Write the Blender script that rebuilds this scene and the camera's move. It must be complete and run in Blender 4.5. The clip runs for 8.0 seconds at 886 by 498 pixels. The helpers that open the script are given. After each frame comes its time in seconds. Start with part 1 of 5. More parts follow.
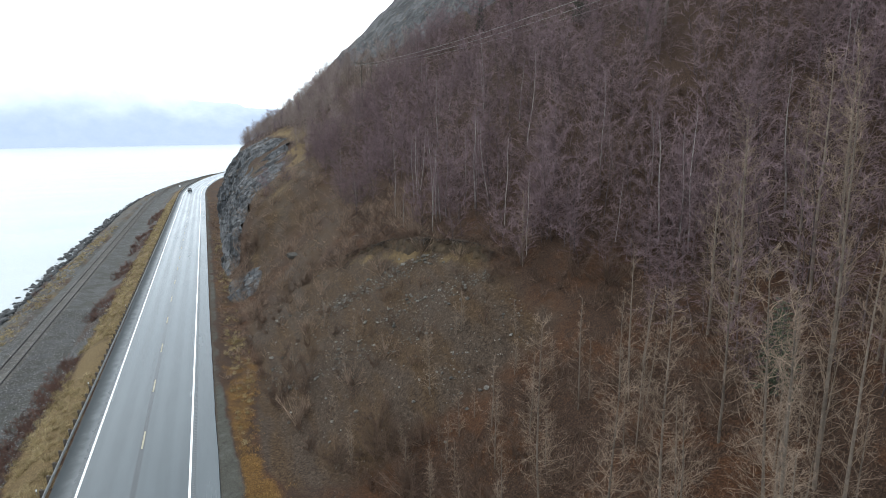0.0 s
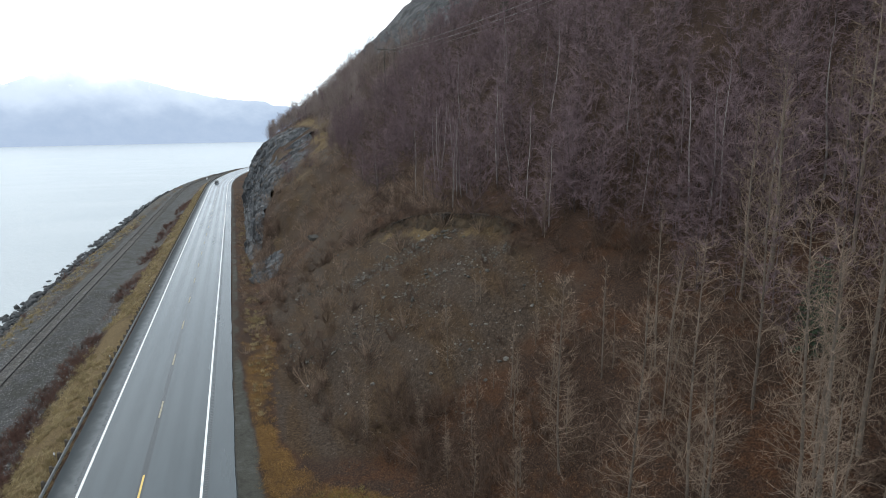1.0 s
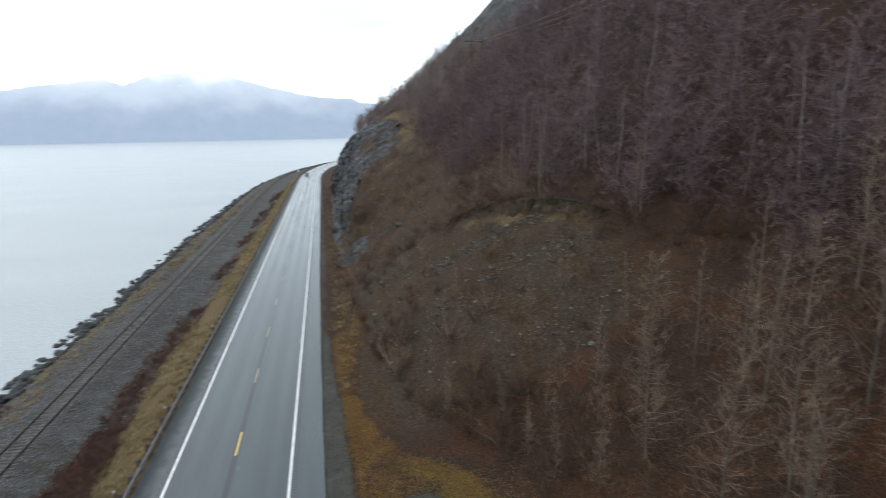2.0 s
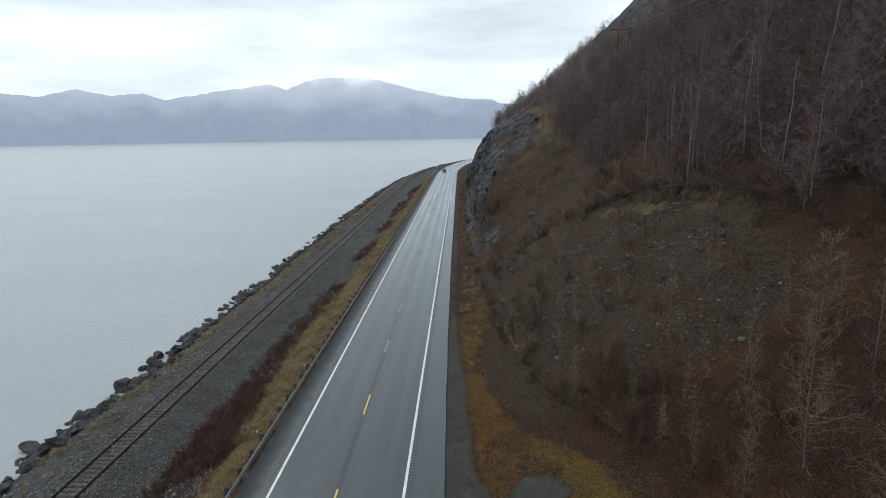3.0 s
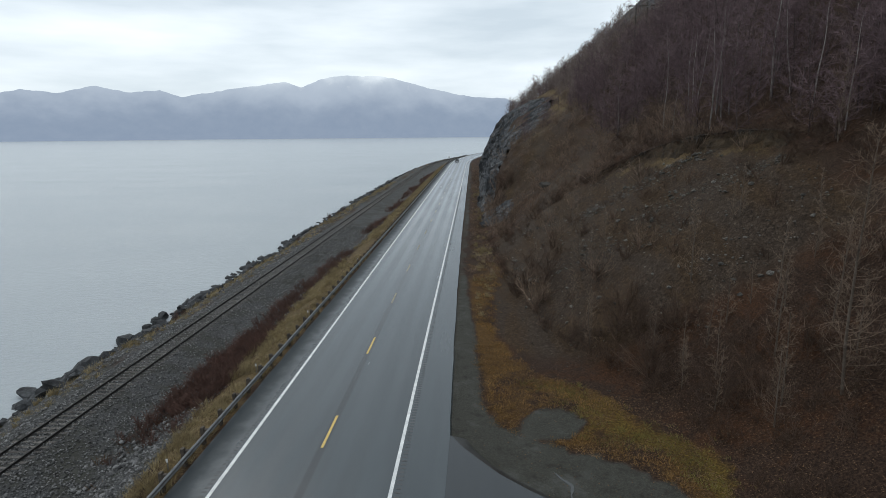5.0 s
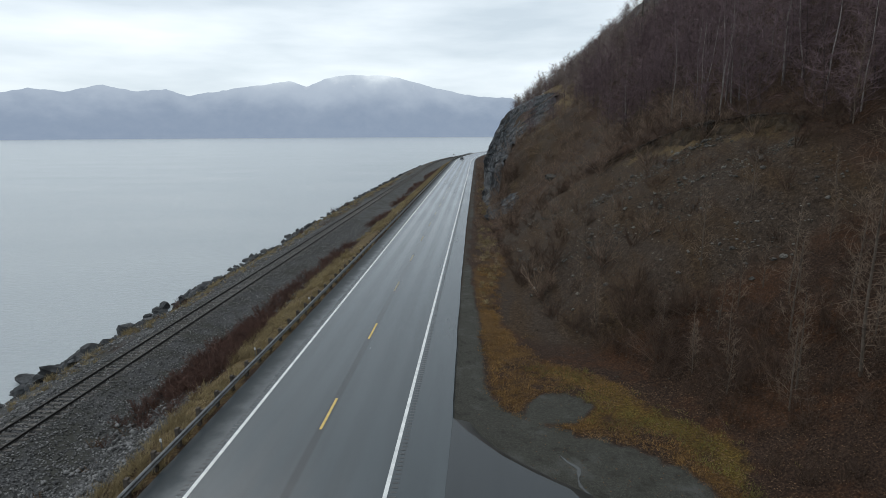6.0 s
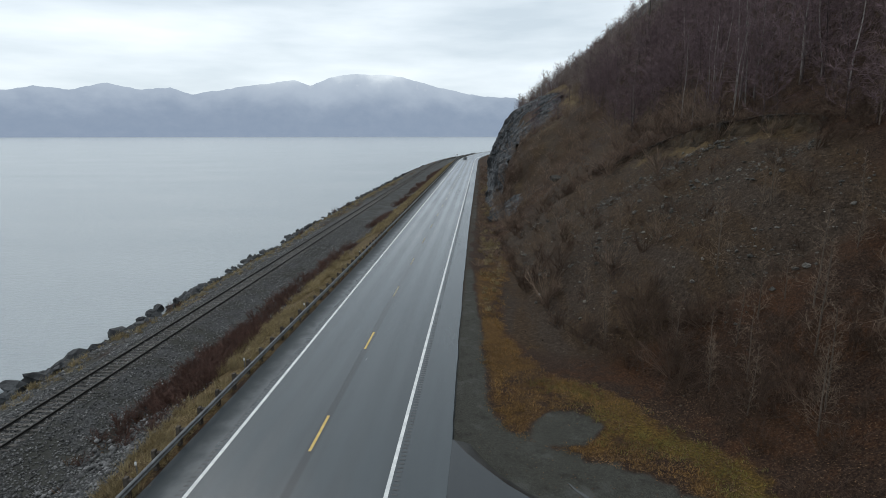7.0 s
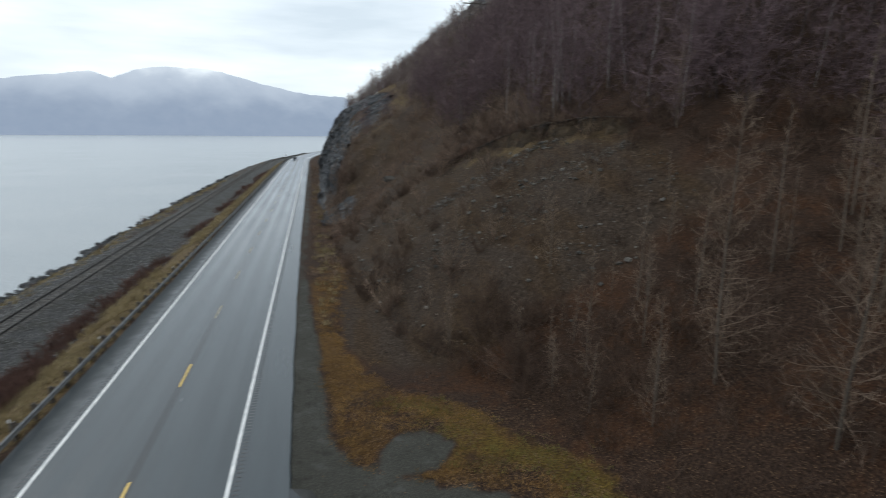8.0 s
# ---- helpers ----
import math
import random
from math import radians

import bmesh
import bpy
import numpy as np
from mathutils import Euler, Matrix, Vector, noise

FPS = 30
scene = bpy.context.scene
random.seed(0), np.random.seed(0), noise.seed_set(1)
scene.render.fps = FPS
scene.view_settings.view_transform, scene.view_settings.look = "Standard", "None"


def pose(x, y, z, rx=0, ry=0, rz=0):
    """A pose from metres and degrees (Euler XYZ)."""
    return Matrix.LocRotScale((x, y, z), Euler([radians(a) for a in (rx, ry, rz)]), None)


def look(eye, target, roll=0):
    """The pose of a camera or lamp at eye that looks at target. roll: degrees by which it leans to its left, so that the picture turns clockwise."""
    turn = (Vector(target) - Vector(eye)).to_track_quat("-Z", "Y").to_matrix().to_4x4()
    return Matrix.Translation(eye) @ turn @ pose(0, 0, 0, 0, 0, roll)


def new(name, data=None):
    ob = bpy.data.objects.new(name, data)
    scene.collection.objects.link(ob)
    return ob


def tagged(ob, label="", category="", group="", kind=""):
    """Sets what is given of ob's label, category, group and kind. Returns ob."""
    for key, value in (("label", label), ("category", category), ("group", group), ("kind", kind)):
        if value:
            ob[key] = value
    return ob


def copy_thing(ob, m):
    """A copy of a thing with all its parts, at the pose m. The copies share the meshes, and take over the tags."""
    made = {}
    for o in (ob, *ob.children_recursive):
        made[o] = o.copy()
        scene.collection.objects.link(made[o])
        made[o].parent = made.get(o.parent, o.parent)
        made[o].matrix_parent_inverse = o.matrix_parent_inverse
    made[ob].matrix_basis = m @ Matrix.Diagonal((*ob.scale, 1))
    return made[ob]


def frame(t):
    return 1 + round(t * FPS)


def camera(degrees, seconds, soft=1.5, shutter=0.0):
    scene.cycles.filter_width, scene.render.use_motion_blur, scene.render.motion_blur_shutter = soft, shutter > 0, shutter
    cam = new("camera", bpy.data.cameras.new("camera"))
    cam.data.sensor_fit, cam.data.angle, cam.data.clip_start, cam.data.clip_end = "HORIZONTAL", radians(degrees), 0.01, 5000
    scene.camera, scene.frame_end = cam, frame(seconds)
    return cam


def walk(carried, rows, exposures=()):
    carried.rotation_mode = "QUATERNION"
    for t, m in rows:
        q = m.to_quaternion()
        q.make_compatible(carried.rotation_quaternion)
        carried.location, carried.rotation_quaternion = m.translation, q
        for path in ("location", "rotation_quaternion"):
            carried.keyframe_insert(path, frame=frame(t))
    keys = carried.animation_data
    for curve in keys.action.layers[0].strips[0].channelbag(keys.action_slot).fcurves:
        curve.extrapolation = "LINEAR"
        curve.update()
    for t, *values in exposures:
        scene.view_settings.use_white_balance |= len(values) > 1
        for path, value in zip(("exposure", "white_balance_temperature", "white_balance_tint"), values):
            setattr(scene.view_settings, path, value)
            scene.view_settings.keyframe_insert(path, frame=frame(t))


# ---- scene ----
cam = camera(77.1, 8.0, soft=0.8, shutter=0.28)
PATH = [
    (0, (7.221, -2.286, 25.897), (7.98, -0.479, 25.499), -0.8),
    (0.5, (7.855, -1.853, 24.478), (8.562, -0.026, 24.075), -1.0),
    (1, (7.876, -1.709, 23.306), (8.554, 0.129, 22.9), -1.0),
    (1.5, (7.838, -1.627, 22.263), (8.484, 0.221, 21.852), -1.0),
    (1.6, (7.79, -1.707, 22.199), (8.43, 0.143, 21.788), -1.0),
    (1.7, (7.687, -1.74, 22.176), (8.314, 0.114, 21.763), -1.0),
    (1.8, (7.53, -1.806, 22.152), (8.096, 0.067, 21.74), -1.1),
    (2, (7.222, -1.983, 22.052), (7.627, -0.068, 21.64), -1.0),
    (2.1, (7.131, -2.056, 21.999), (7.417, -0.119, 21.592), -0.9),
    (2.2, (7.116, -2.098, 21.936), (7.278, -0.147, 21.526), -1.0),
    (3.3, (7.337, -1.641, 19.338), (7.265, 0.317, 18.936), -0.8),
    (3.5, (7.366, -1.565, 18.907), (7.288, 0.392, 18.502), -0.7),
    (4, (7.427, -1.316, 17.706), (7.338, 0.641, 17.3), -0.6),
    (4.5, (7.4, -1.006, 16.326), (7.301, 0.95, 15.921), -0.5),
    (6, (7.432, -0.2, 13.832), (7.309, 1.755, 13.426), -0.3),
    (6.5, (7.446, 0.607, 13.782), (7.313, 2.561, 13.375), -0.1),
    (7, (7.432, 1.823, 13.816), (7.299, 3.777, 13.409), 0.0),
    (7.1, (7.583, 2.119, 13.831), (7.463, 4.074, 13.424), -0.1),
    (7.2, (7.617, 2.443, 13.83), (7.542, 4.399, 13.421), -0.0),
    (7.3, (7.577, 2.765, 13.838), (7.568, 4.722, 13.429), 0.0),
    (7.5, (7.528, 3.252, 13.832), (7.616, 5.208, 13.425), 0.1),
    (7.7, (7.579, 3.763, 13.811), (7.754, 5.713, 13.405), 0.2),
    (8, (7.688, 4.605, 13.821), (8.132, 6.513, 13.415), 0.4),
]
walk(cam, [(t, look(eye, target, roll)) for t, eye, target, roll in PATH],
     [(0, 1.15), (0.5, 0.92), (1.0, 0.75), (1.5, 0.66), (2.2, 0.52), (3.3, 0.0), (6, -0.05), (7.3, -0.05), (8, 0.1)])

# ---------------------------------------------------------------- world and light
SUN_EL, SUN_AZ = radians(48), radians(-35)
world = bpy.data.worlds.new("world")
scene.world = world
world.use_nodes = True
wn, wl = world.node_tree.nodes, world.node_tree.links
wn.clear()


def wnode(kind, **values):
    n = wn.new(kind)
    for key, value in values.items():
        n.inputs[key].default_value = value
    return n


sky = wn.new("ShaderNodeTexSky")
sky.sky_type = "NISHITA"
sky.sun_disc = False
sky.sun_elevation, sky.sun_rotation = SUN_EL, SUN_AZ
tc = wn.new("ShaderNodeTexCoord")
flat = wn.new("ShaderNodeMapping")
flat.inputs["Scale"].default_value = (1.6, 1.6, 9.0)
cloud = wnode("ShaderNodeTexNoise", Scale=1.7, Detail=6.0, Roughness=0.5)
ramp = wn.new("ShaderNodeValToRGB")
ramp.color_ramp.elements[0].position, ramp.color_ramp.elements[1].position = 0.32, 0.68
ramp.color_ramp.elements[0].color = (6.7, 7.75, 8.6, 1)
ramp.color_ramp.elements[1].color = (10.5, 11.4, 12.0, 1)
veil = wn.new("ShaderNodeMix")
veil.data_type = "RGBA"
veil.inputs["Factor"].default_value = 0.93
back = wnode("ShaderNodeBackground", Strength=0.1)
out = wn.new("ShaderNodeOutputWorld")
wl.new(tc.outputs["Generated"], flat.inputs["Vector"])
wl.new(flat.outputs["Vector"], cloud.inputs["Vector"])
wl.new(cloud.outputs["Fac"], ramp.inputs["Fac"])
wl.new(sky.outputs["Color"], veil.inputs["A"])
wl.new(ramp.outputs["Color"], veil.inputs["B"])
wl.new(veil.outputs["Result"], back.inputs["Color"])
wl.new(back.outputs["Background"], out.inputs["Surface"])

sun = new("sun", bpy.data.lights.new("sun", "SUN"))
sun.data.energy, sun.data.angle, sun.data.color = 0.6, radians(25), (1.0, 0.97, 0.93)
sun.matrix_world = look((0, 0, 60), (60 * math.tan(SUN_AZ) * -1, -60, 60 - 60 / math.cos(SUN_AZ) * math.tan(SUN_EL)))


# ---------------------------------------------------------------- materials
def material(name):
    m = bpy.data.materials.new(name)
    m.use_nodes = True
    return m, m.node_tree.nodes, m.node_tree.links, m.node_tree.nodes["Principled BSDF"]


def noise_node(n, l, scale, detail=4.0, rough=0.55, coords="Object", stretch=None):
    t = n.new("ShaderNodeTexCoord")
    x = n.new("ShaderNodeTexNoise")
    x.inputs["Scale"].default_value, x.inputs["Detail"].default_value, x.inputs["Roughness"].default_value = scale, detail, rough
    if stretch:
        mp = n.new("ShaderNodeMapping")
        mp.inputs["Scale"].default_value = stretch
        l.new(t.outputs[coords], mp.inputs["Vector"])
        l.new(mp.outputs["Vector"], x.inputs["Vector"])
    else:
        l.new(t.outputs[coords], x.inputs["Vector"])
    return x.outputs["Fac"]


def ramp_node(n, l, fac, stops):
    r = n.new("ShaderNodeValToRGB")
    e = r.color_ramp.elements
    while len(e) < len(stops):
        e.new(0.5)
    for i, (p, c) in enumerate(stops):
        e[i].position, e[i].color = p, (*c, 1)
    l.new(fac, r.inputs["Fac"])
    return r.outputs["Color"]


def mix_node(n, l, fac, a, b, blend="MIX"):
    x = n.new("ShaderNodeMix")
    x.data_type, x.blend_type = "RGBA", blend
    for key, v in (("Factor", fac), ("A", a), ("B", b)):
        if isinstance(v, (int, float)):
            x.inputs[key].default_value = v
        elif isinstance(v, tuple):
            x.inputs[key].default_value = (*v, 1)
        else:
            l.new(v, x.inputs[key])
    return x.outputs["Result"]


def math_node(n, l, op, a, b=0.0, c=0.0):
    x = n.new("ShaderNodeMath")
    x.operation = op
    for i, v in enumerate((a, b, c)):
        if isinstance(v, (int, float)):
            x.inputs[i].default_value = v
        else:
            l.new(v, x.inputs[i])
    return x.outputs[0]


def sharpen(n, l, fac, lo, hi):
    x = n.new("ShaderNodeMapRange")
    x.interpolation_type = "SMOOTHSTEP"
    x.inputs["From Min"].default_value, x.inputs["From Max"].default_value = lo, hi
    l.new(fac, x.inputs["Value"])
    return x.outputs["Result"]


def bump_node(n, l, bs, height, strength, distance):
    b = n.new("ShaderNodeBump")
    b.inputs["Strength"].default_value, b.inputs["Distance"].default_value = strength, distance
    l.new(height, b.inputs["Height"])
    l.new(b.outputs["Normal"], bs.inputs["Normal"])


def grained(name, dark, light, rough=0.85, scale=6.0, fine=40.0, bump=0.4, distance=0.02, metal=0.0, vary=0.0, stretch=None, spec=0.3):
    """Two scales of noise between two colours, with relief; vary: by object and island."""
    m, n, l, bs = material(name)
    a = noise_node(n, l, scale, 5.0, 0.6, stretch=stretch)
    f = noise_node(n, l, fine, 3.0, 0.6, stretch=stretch)
    mid = tuple((p + q) / 2 for p, q in zip(dark, light))
    col = ramp_node(n, l, math_node(n, l, "ADD", math_node(n, l, "MULTIPLY", a, 0.65), math_node(n, l, "MULTIPLY", f, 0.35)),
                    [(0.34, dark), (0.5, mid), (0.66, light)])
    if vary:
        g, o = n.new("ShaderNodeNewGeometry"), n.new("ShaderNodeObjectInfo")
        r = math_node(n, l, "FRACT", math_node(n, l, "ADD", g.outputs["Random Per Island"], o.outputs["Random"]))
        hv = n.new("ShaderNodeHueSaturation")
        l.new(math_node(n, l, "MULTIPLY_ADD", r, 2 * vary, 1 - vary), hv.inputs["Value"])
        l.new(col, hv.inputs["Color"])
        col = hv.outputs["Color"]
    l.new(col, bs.inputs["Base Color"])
    bs.inputs["Roughness"].default_value, bs.inputs["Metallic"].default_value = rough, metal
    bs.inputs["Specular IOR Level"].default_value = spec
    if bump:
        bump_node(n, l, bs, f, bump, distance)
    return m


def make_ground():
    """Leaf litter, with scree, dry grass, gravel and moss laid over by the plan's own masks."""
    m, n, l, bs = material("hillside_ground")
    at = n.new("ShaderNodeVertexColor")
    at.layer_name = "cover"
    sep = n.new("ShaderNodeSeparateColor")
    l.new(at.outputs["Color"], sep.inputs["Color"])
    big = noise_node(n, l, 0.22, 6.0, 0.6)
    mid = noise_node(n, l, 1.3, 6.0, 0.65)
    fine = noise_node(n, l, 9.0, 5.0, 0.7)
    tiny = noise_node(n, l, 38.0, 3.0, 0.6)
    litter = ramp_node(n, l, fine, [(0.3, (0.0085, 0.0052, 0.004)), (0.5, (0.033, 0.0192, 0.0128)), (0.7, (0.088, 0.053, 0.034))])
    rust = ramp_node(n, l, fine, [(0.3, (0.014, 0.007, 0.0043)), (0.52, (0.054, 0.0248, 0.0125)), (0.72, (0.128, 0.064, 0.032))])
    tcp = n.new("ShaderNodeTexCoord")
    place = n.new("ShaderNodeSeparateXYZ")
    l.new(tcp.outputs["Object"], place.inputs["Vector"])
    low = math_node(n, l, "SUBTRACT", 1.0, sharpen(n, l, place.outputs["Z"], 11.0, 24.0))
    col = mix_node(n, l, math_node(n, l, "MULTIPLY", low, sharpen(n, l, math_node(n, l, "MULTIPLY_ADD", mid, 0.4, math_node(n, l, "MULTIPLY", big, 0.6)), 0.46, 0.6)), litter, rust)
    pebble = n.new("ShaderNodeTexVoronoi")
    pebble.inputs["Scale"].default_value = 11.0
    l.new(tcp.outputs["Object"], pebble.inputs["Vector"])
    # fine slipped gravel: grey-brown tongues and ochre earth between them, running aslant down the bowl
    lump = noise_node(n, l, 3.2, 6.0, 0.72)
    grit = math_node(n, l, "MULTIPLY_ADD", tiny, 0.25, math_node(n, l, "MULTIPLY_ADD", lump, 0.55, math_node(n, l, "MULTIPLY", pebble.outputs["Color"], 0.2)))
    stony = ramp_node(n, l, grit, [(0.3, (0.008, 0.0055, 0.004)), (0.46, (0.034, 0.0235, 0.0165)), (0.58, (0.066, 0.0475, 0.034)), (0.72, (0.145, 0.112, 0.084))])
    earth = ramp_node(n, l, grit, [(0.3, (0.008, 0.005, 0.003)), (0.46, (0.036, 0.0215, 0.0118)), (0.58, (0.068, 0.043, 0.0235)), (0.72, (0.135, 0.09, 0.052))])
    turn = n.new("ShaderNodeMapping")
    turn.inputs["Rotation"].default_value = (0.0, 0.0, radians(45))
    turn.inputs["Scale"].default_value = (0.42, 0.085, 0.2)
    l.new(tcp.outputs["Object"], turn.inputs["Vector"])
    streak = n.new("ShaderNodeTexNoise")
    streak.inputs["Scale"].default_value, streak.inputs["Detail"].default_value, streak.inputs["Roughness"].default_value = 1.0, 5.0, 0.62
    l.new(turn.outputs["Vector"], streak.inputs["Vector"])
    scree = mix_node(n, l, sharpen(n, l, streak.outputs["Fac"], 0.4, 0.6), stony, earth)
    gold = ramp_node(n, l, fine, [(0.3, (0.032, 0.021, 0.0105)), (0.5, (0.1, 0.068, 0.031)), (0.72, (0.25, 0.185, 0.095))])
    gravel = ramp_node(n, l, math_node(n, l, "MULTIPLY_ADD", tiny, 0.55, math_node(n, l, "MULTIPLY", fine, 0.45)), [(0.34, (0.014, 0.014, 0.015)), (0.5, (0.068, 0.068, 0.069)), (0.66, (0.21, 0.207, 0.205))])
    damp = noise_node(n, l, 0.55, 5.0, 0.6)
    wet = ramp_node(n, l, math_node(n, l, "MULTIPLY_ADD", tiny, 0.6, math_node(n, l, "MULTIPLY", fine, 0.4)), [(0.32, (0.022, 0.021, 0.017)), (0.5, (0.056, 0.055, 0.046)), (0.68, (0.112, 0.11, 0.096))])
    wet = mix_node(n, l, math_node(n, l, "MULTIPLY", sharpen(n, l, mid, 0.5, 0.72), 0.6), wet, (0.022, 0.02, 0.015))
    wet = mix_node(n, l, math_node(n, l, "MULTIPLY", sharpen(n, l, damp, 0.52, 0.7), 0.5), wet, (0.115, 0.117, 0.11))
    gravel = mix_node(n, l, math_node(n, l, "MULTIPLY", sharpen(n, l, damp, 0.38, 0.62), 0.75), gravel, (0.045, 0.044, 0.035))
    east = math_node(n, l, "GREATER_THAN", place.outputs["X"], 3.0)
    gravel = mix_node(n, l, east, gravel, wet)
    amber = ramp_node(n, l, fine, [(0.3, (0.022, 0.011, 0.004)), (0.5, (0.088, 0.046, 0.0135)), (0.72, (0.2, 0.112, 0.034))])
    gold = mix_node(n, l, math_node(n, l, "MULTIPLY", east, math_node(n, l, "LESS_THAN", place.outputs["Z"], 1.2)), gold, amber)
    moss = ramp_node(n, l, fine, [(0.3, (0.022, 0.014, 0.0045)), (0.5, (0.085, 0.056, 0.0125)), (0.7, (0.2, 0.138, 0.032))])
    wob = math_node(n, l, "MULTIPLY_ADD", mid, 0.9, -0.45)
    for key, layer in ((sep.outputs["Red"], scree), (sep.outputs["Green"], gold), (sep.outputs["Blue"], gravel), (at.outputs["Alpha"], moss)):
        w = sharpen(n, l, math_node(n, l, "ADD", key, wob), 0.2, 0.75)
        col = mix_node(n, l, w, col, layer)
    l.new(col, bs.inputs["Base Color"])
    bs.inputs["Roughness"].default_value = 0.92
    bs.inputs["Specular IOR Level"].default_value = 0.15
    bump_node(n, l, bs, math_node(n, l, "ADD", fine, math_node(n, l, "MULTIPLY", tiny, 0.5)), 0.7, 0.12)
    return m


def make_asphalt():
    m, n, l, bs = material("wet_asphalt")
    tc_ = n.new("ShaderNodeTexCoord")
    sp = n.new("ShaderNodeSeparateXYZ")
    l.new(tc_.outputs["UV"], sp.inputs["Vector"])
    across = sp.outputs["X"]
    big = noise_node(n, l, 0.35, 5.0, 0.6, stretch=(1.0, 0.12, 1.0))
    fine = noise_node(n, l, 60.0, 3.0, 0.6)
    lanes = math_node(n, l, "ABSOLUTE", across)
    lane = math_node(n, l, "ABSOLUTE", math_node(n, l, "SUBTRACT", math_node(n, l, "ABSOLUTE", math_node(n, l, "SUBTRACT", lanes, 1.95)), 0.85))
    track = sharpen(n, l, math_node(n, l, "MULTIPLY_ADD", big, 0.35, math_node(n, l, "MULTIPLY", lane, -1.0)), -0.45, 0.05)
    seam = sharpen(n, l, math_node(n, l, "MULTIPLY", math_node(n, l, "SUBTRACT", lanes, math_node(n, l, "MULTIPLY", big, 0.3)), -1.0), -0.12, 0.06)
    col = ramp_node(n, l, math_node(n, l, "MULTIPLY_ADD", fine, 0.5, math_node(n, l, "MULTIPLY", big, 0.5)),
                    [(0.3, (0.0325, 0.0405, 0.045)), (0.7, (0.072, 0.0865, 0.095))])
    col = mix_node(n, l, math_node(n, l, "MULTIPLY", track, 0.3), col, (0.08, 0.0935, 0.103))
    col = mix_node(n, l, math_node(n, l, "MULTIPLY", seam, 0.6), col, (0.017, 0.018, 0.02))
    grime = sharpen(n, l, math_node(n, l, "ADD", math_node(n, l, "MULTIPLY", across, -1.0), math_node(n, l, "MULTIPLY", noise_node(n, l, 0.9, 4.0, 0.6), 1.6)), 4.7, 6.2)
    col = mix_node(n, l, math_node(n, l, "MULTIPLY", grime, 0.4), col, (0.018, 0.0185, 0.019))
    l.new(col, bs.inputs["Base Color"])
    wet_ = n.new("ShaderNodeMath")
    l.new(math_node(n, l, "MULTIPLY_ADD", track, -0.07, math_node(n, l, "MULTIPLY_ADD", big, 0.26, 0.11)), wet_.inputs[0])
    l.new(math_node(n, l, "MULTIPLY", grime, 0.4), wet_.inputs[1])
    l.new(wet_.outputs[0], bs.inputs["Roughness"])
    l.new(math_node(n, l, "MULTIPLY_ADD", grime, -0.2, 0.4), bs.inputs["Specular IOR Level"])
    bump_node(n, l, bs, fine, 0.25, 0.01)
    return m


def make_water():
    m, n, l, bs = material("silty_water")
    big = noise_node(n, l, 0.012, 4.0, 0.5, stretch=(1.0, 2.5, 1.0))
    wave = noise_node(n, l, 0.9, 6.0, 0.62, stretch=(1.0, 2.2, 1.0))
    l.new(ramp_node(n, l, big, [(0.3, (0.345, 0.377, 0.392)), (0.7, (0.378, 0.408, 0.421))]), bs.inputs["Base Color"])
    bs.inputs["Roughness"].default_value = 0.25
    bs.inputs["IOR"].default_value = 1.33
    bump_node(n, l, bs, wave, 0.65, 0.42)
    return m


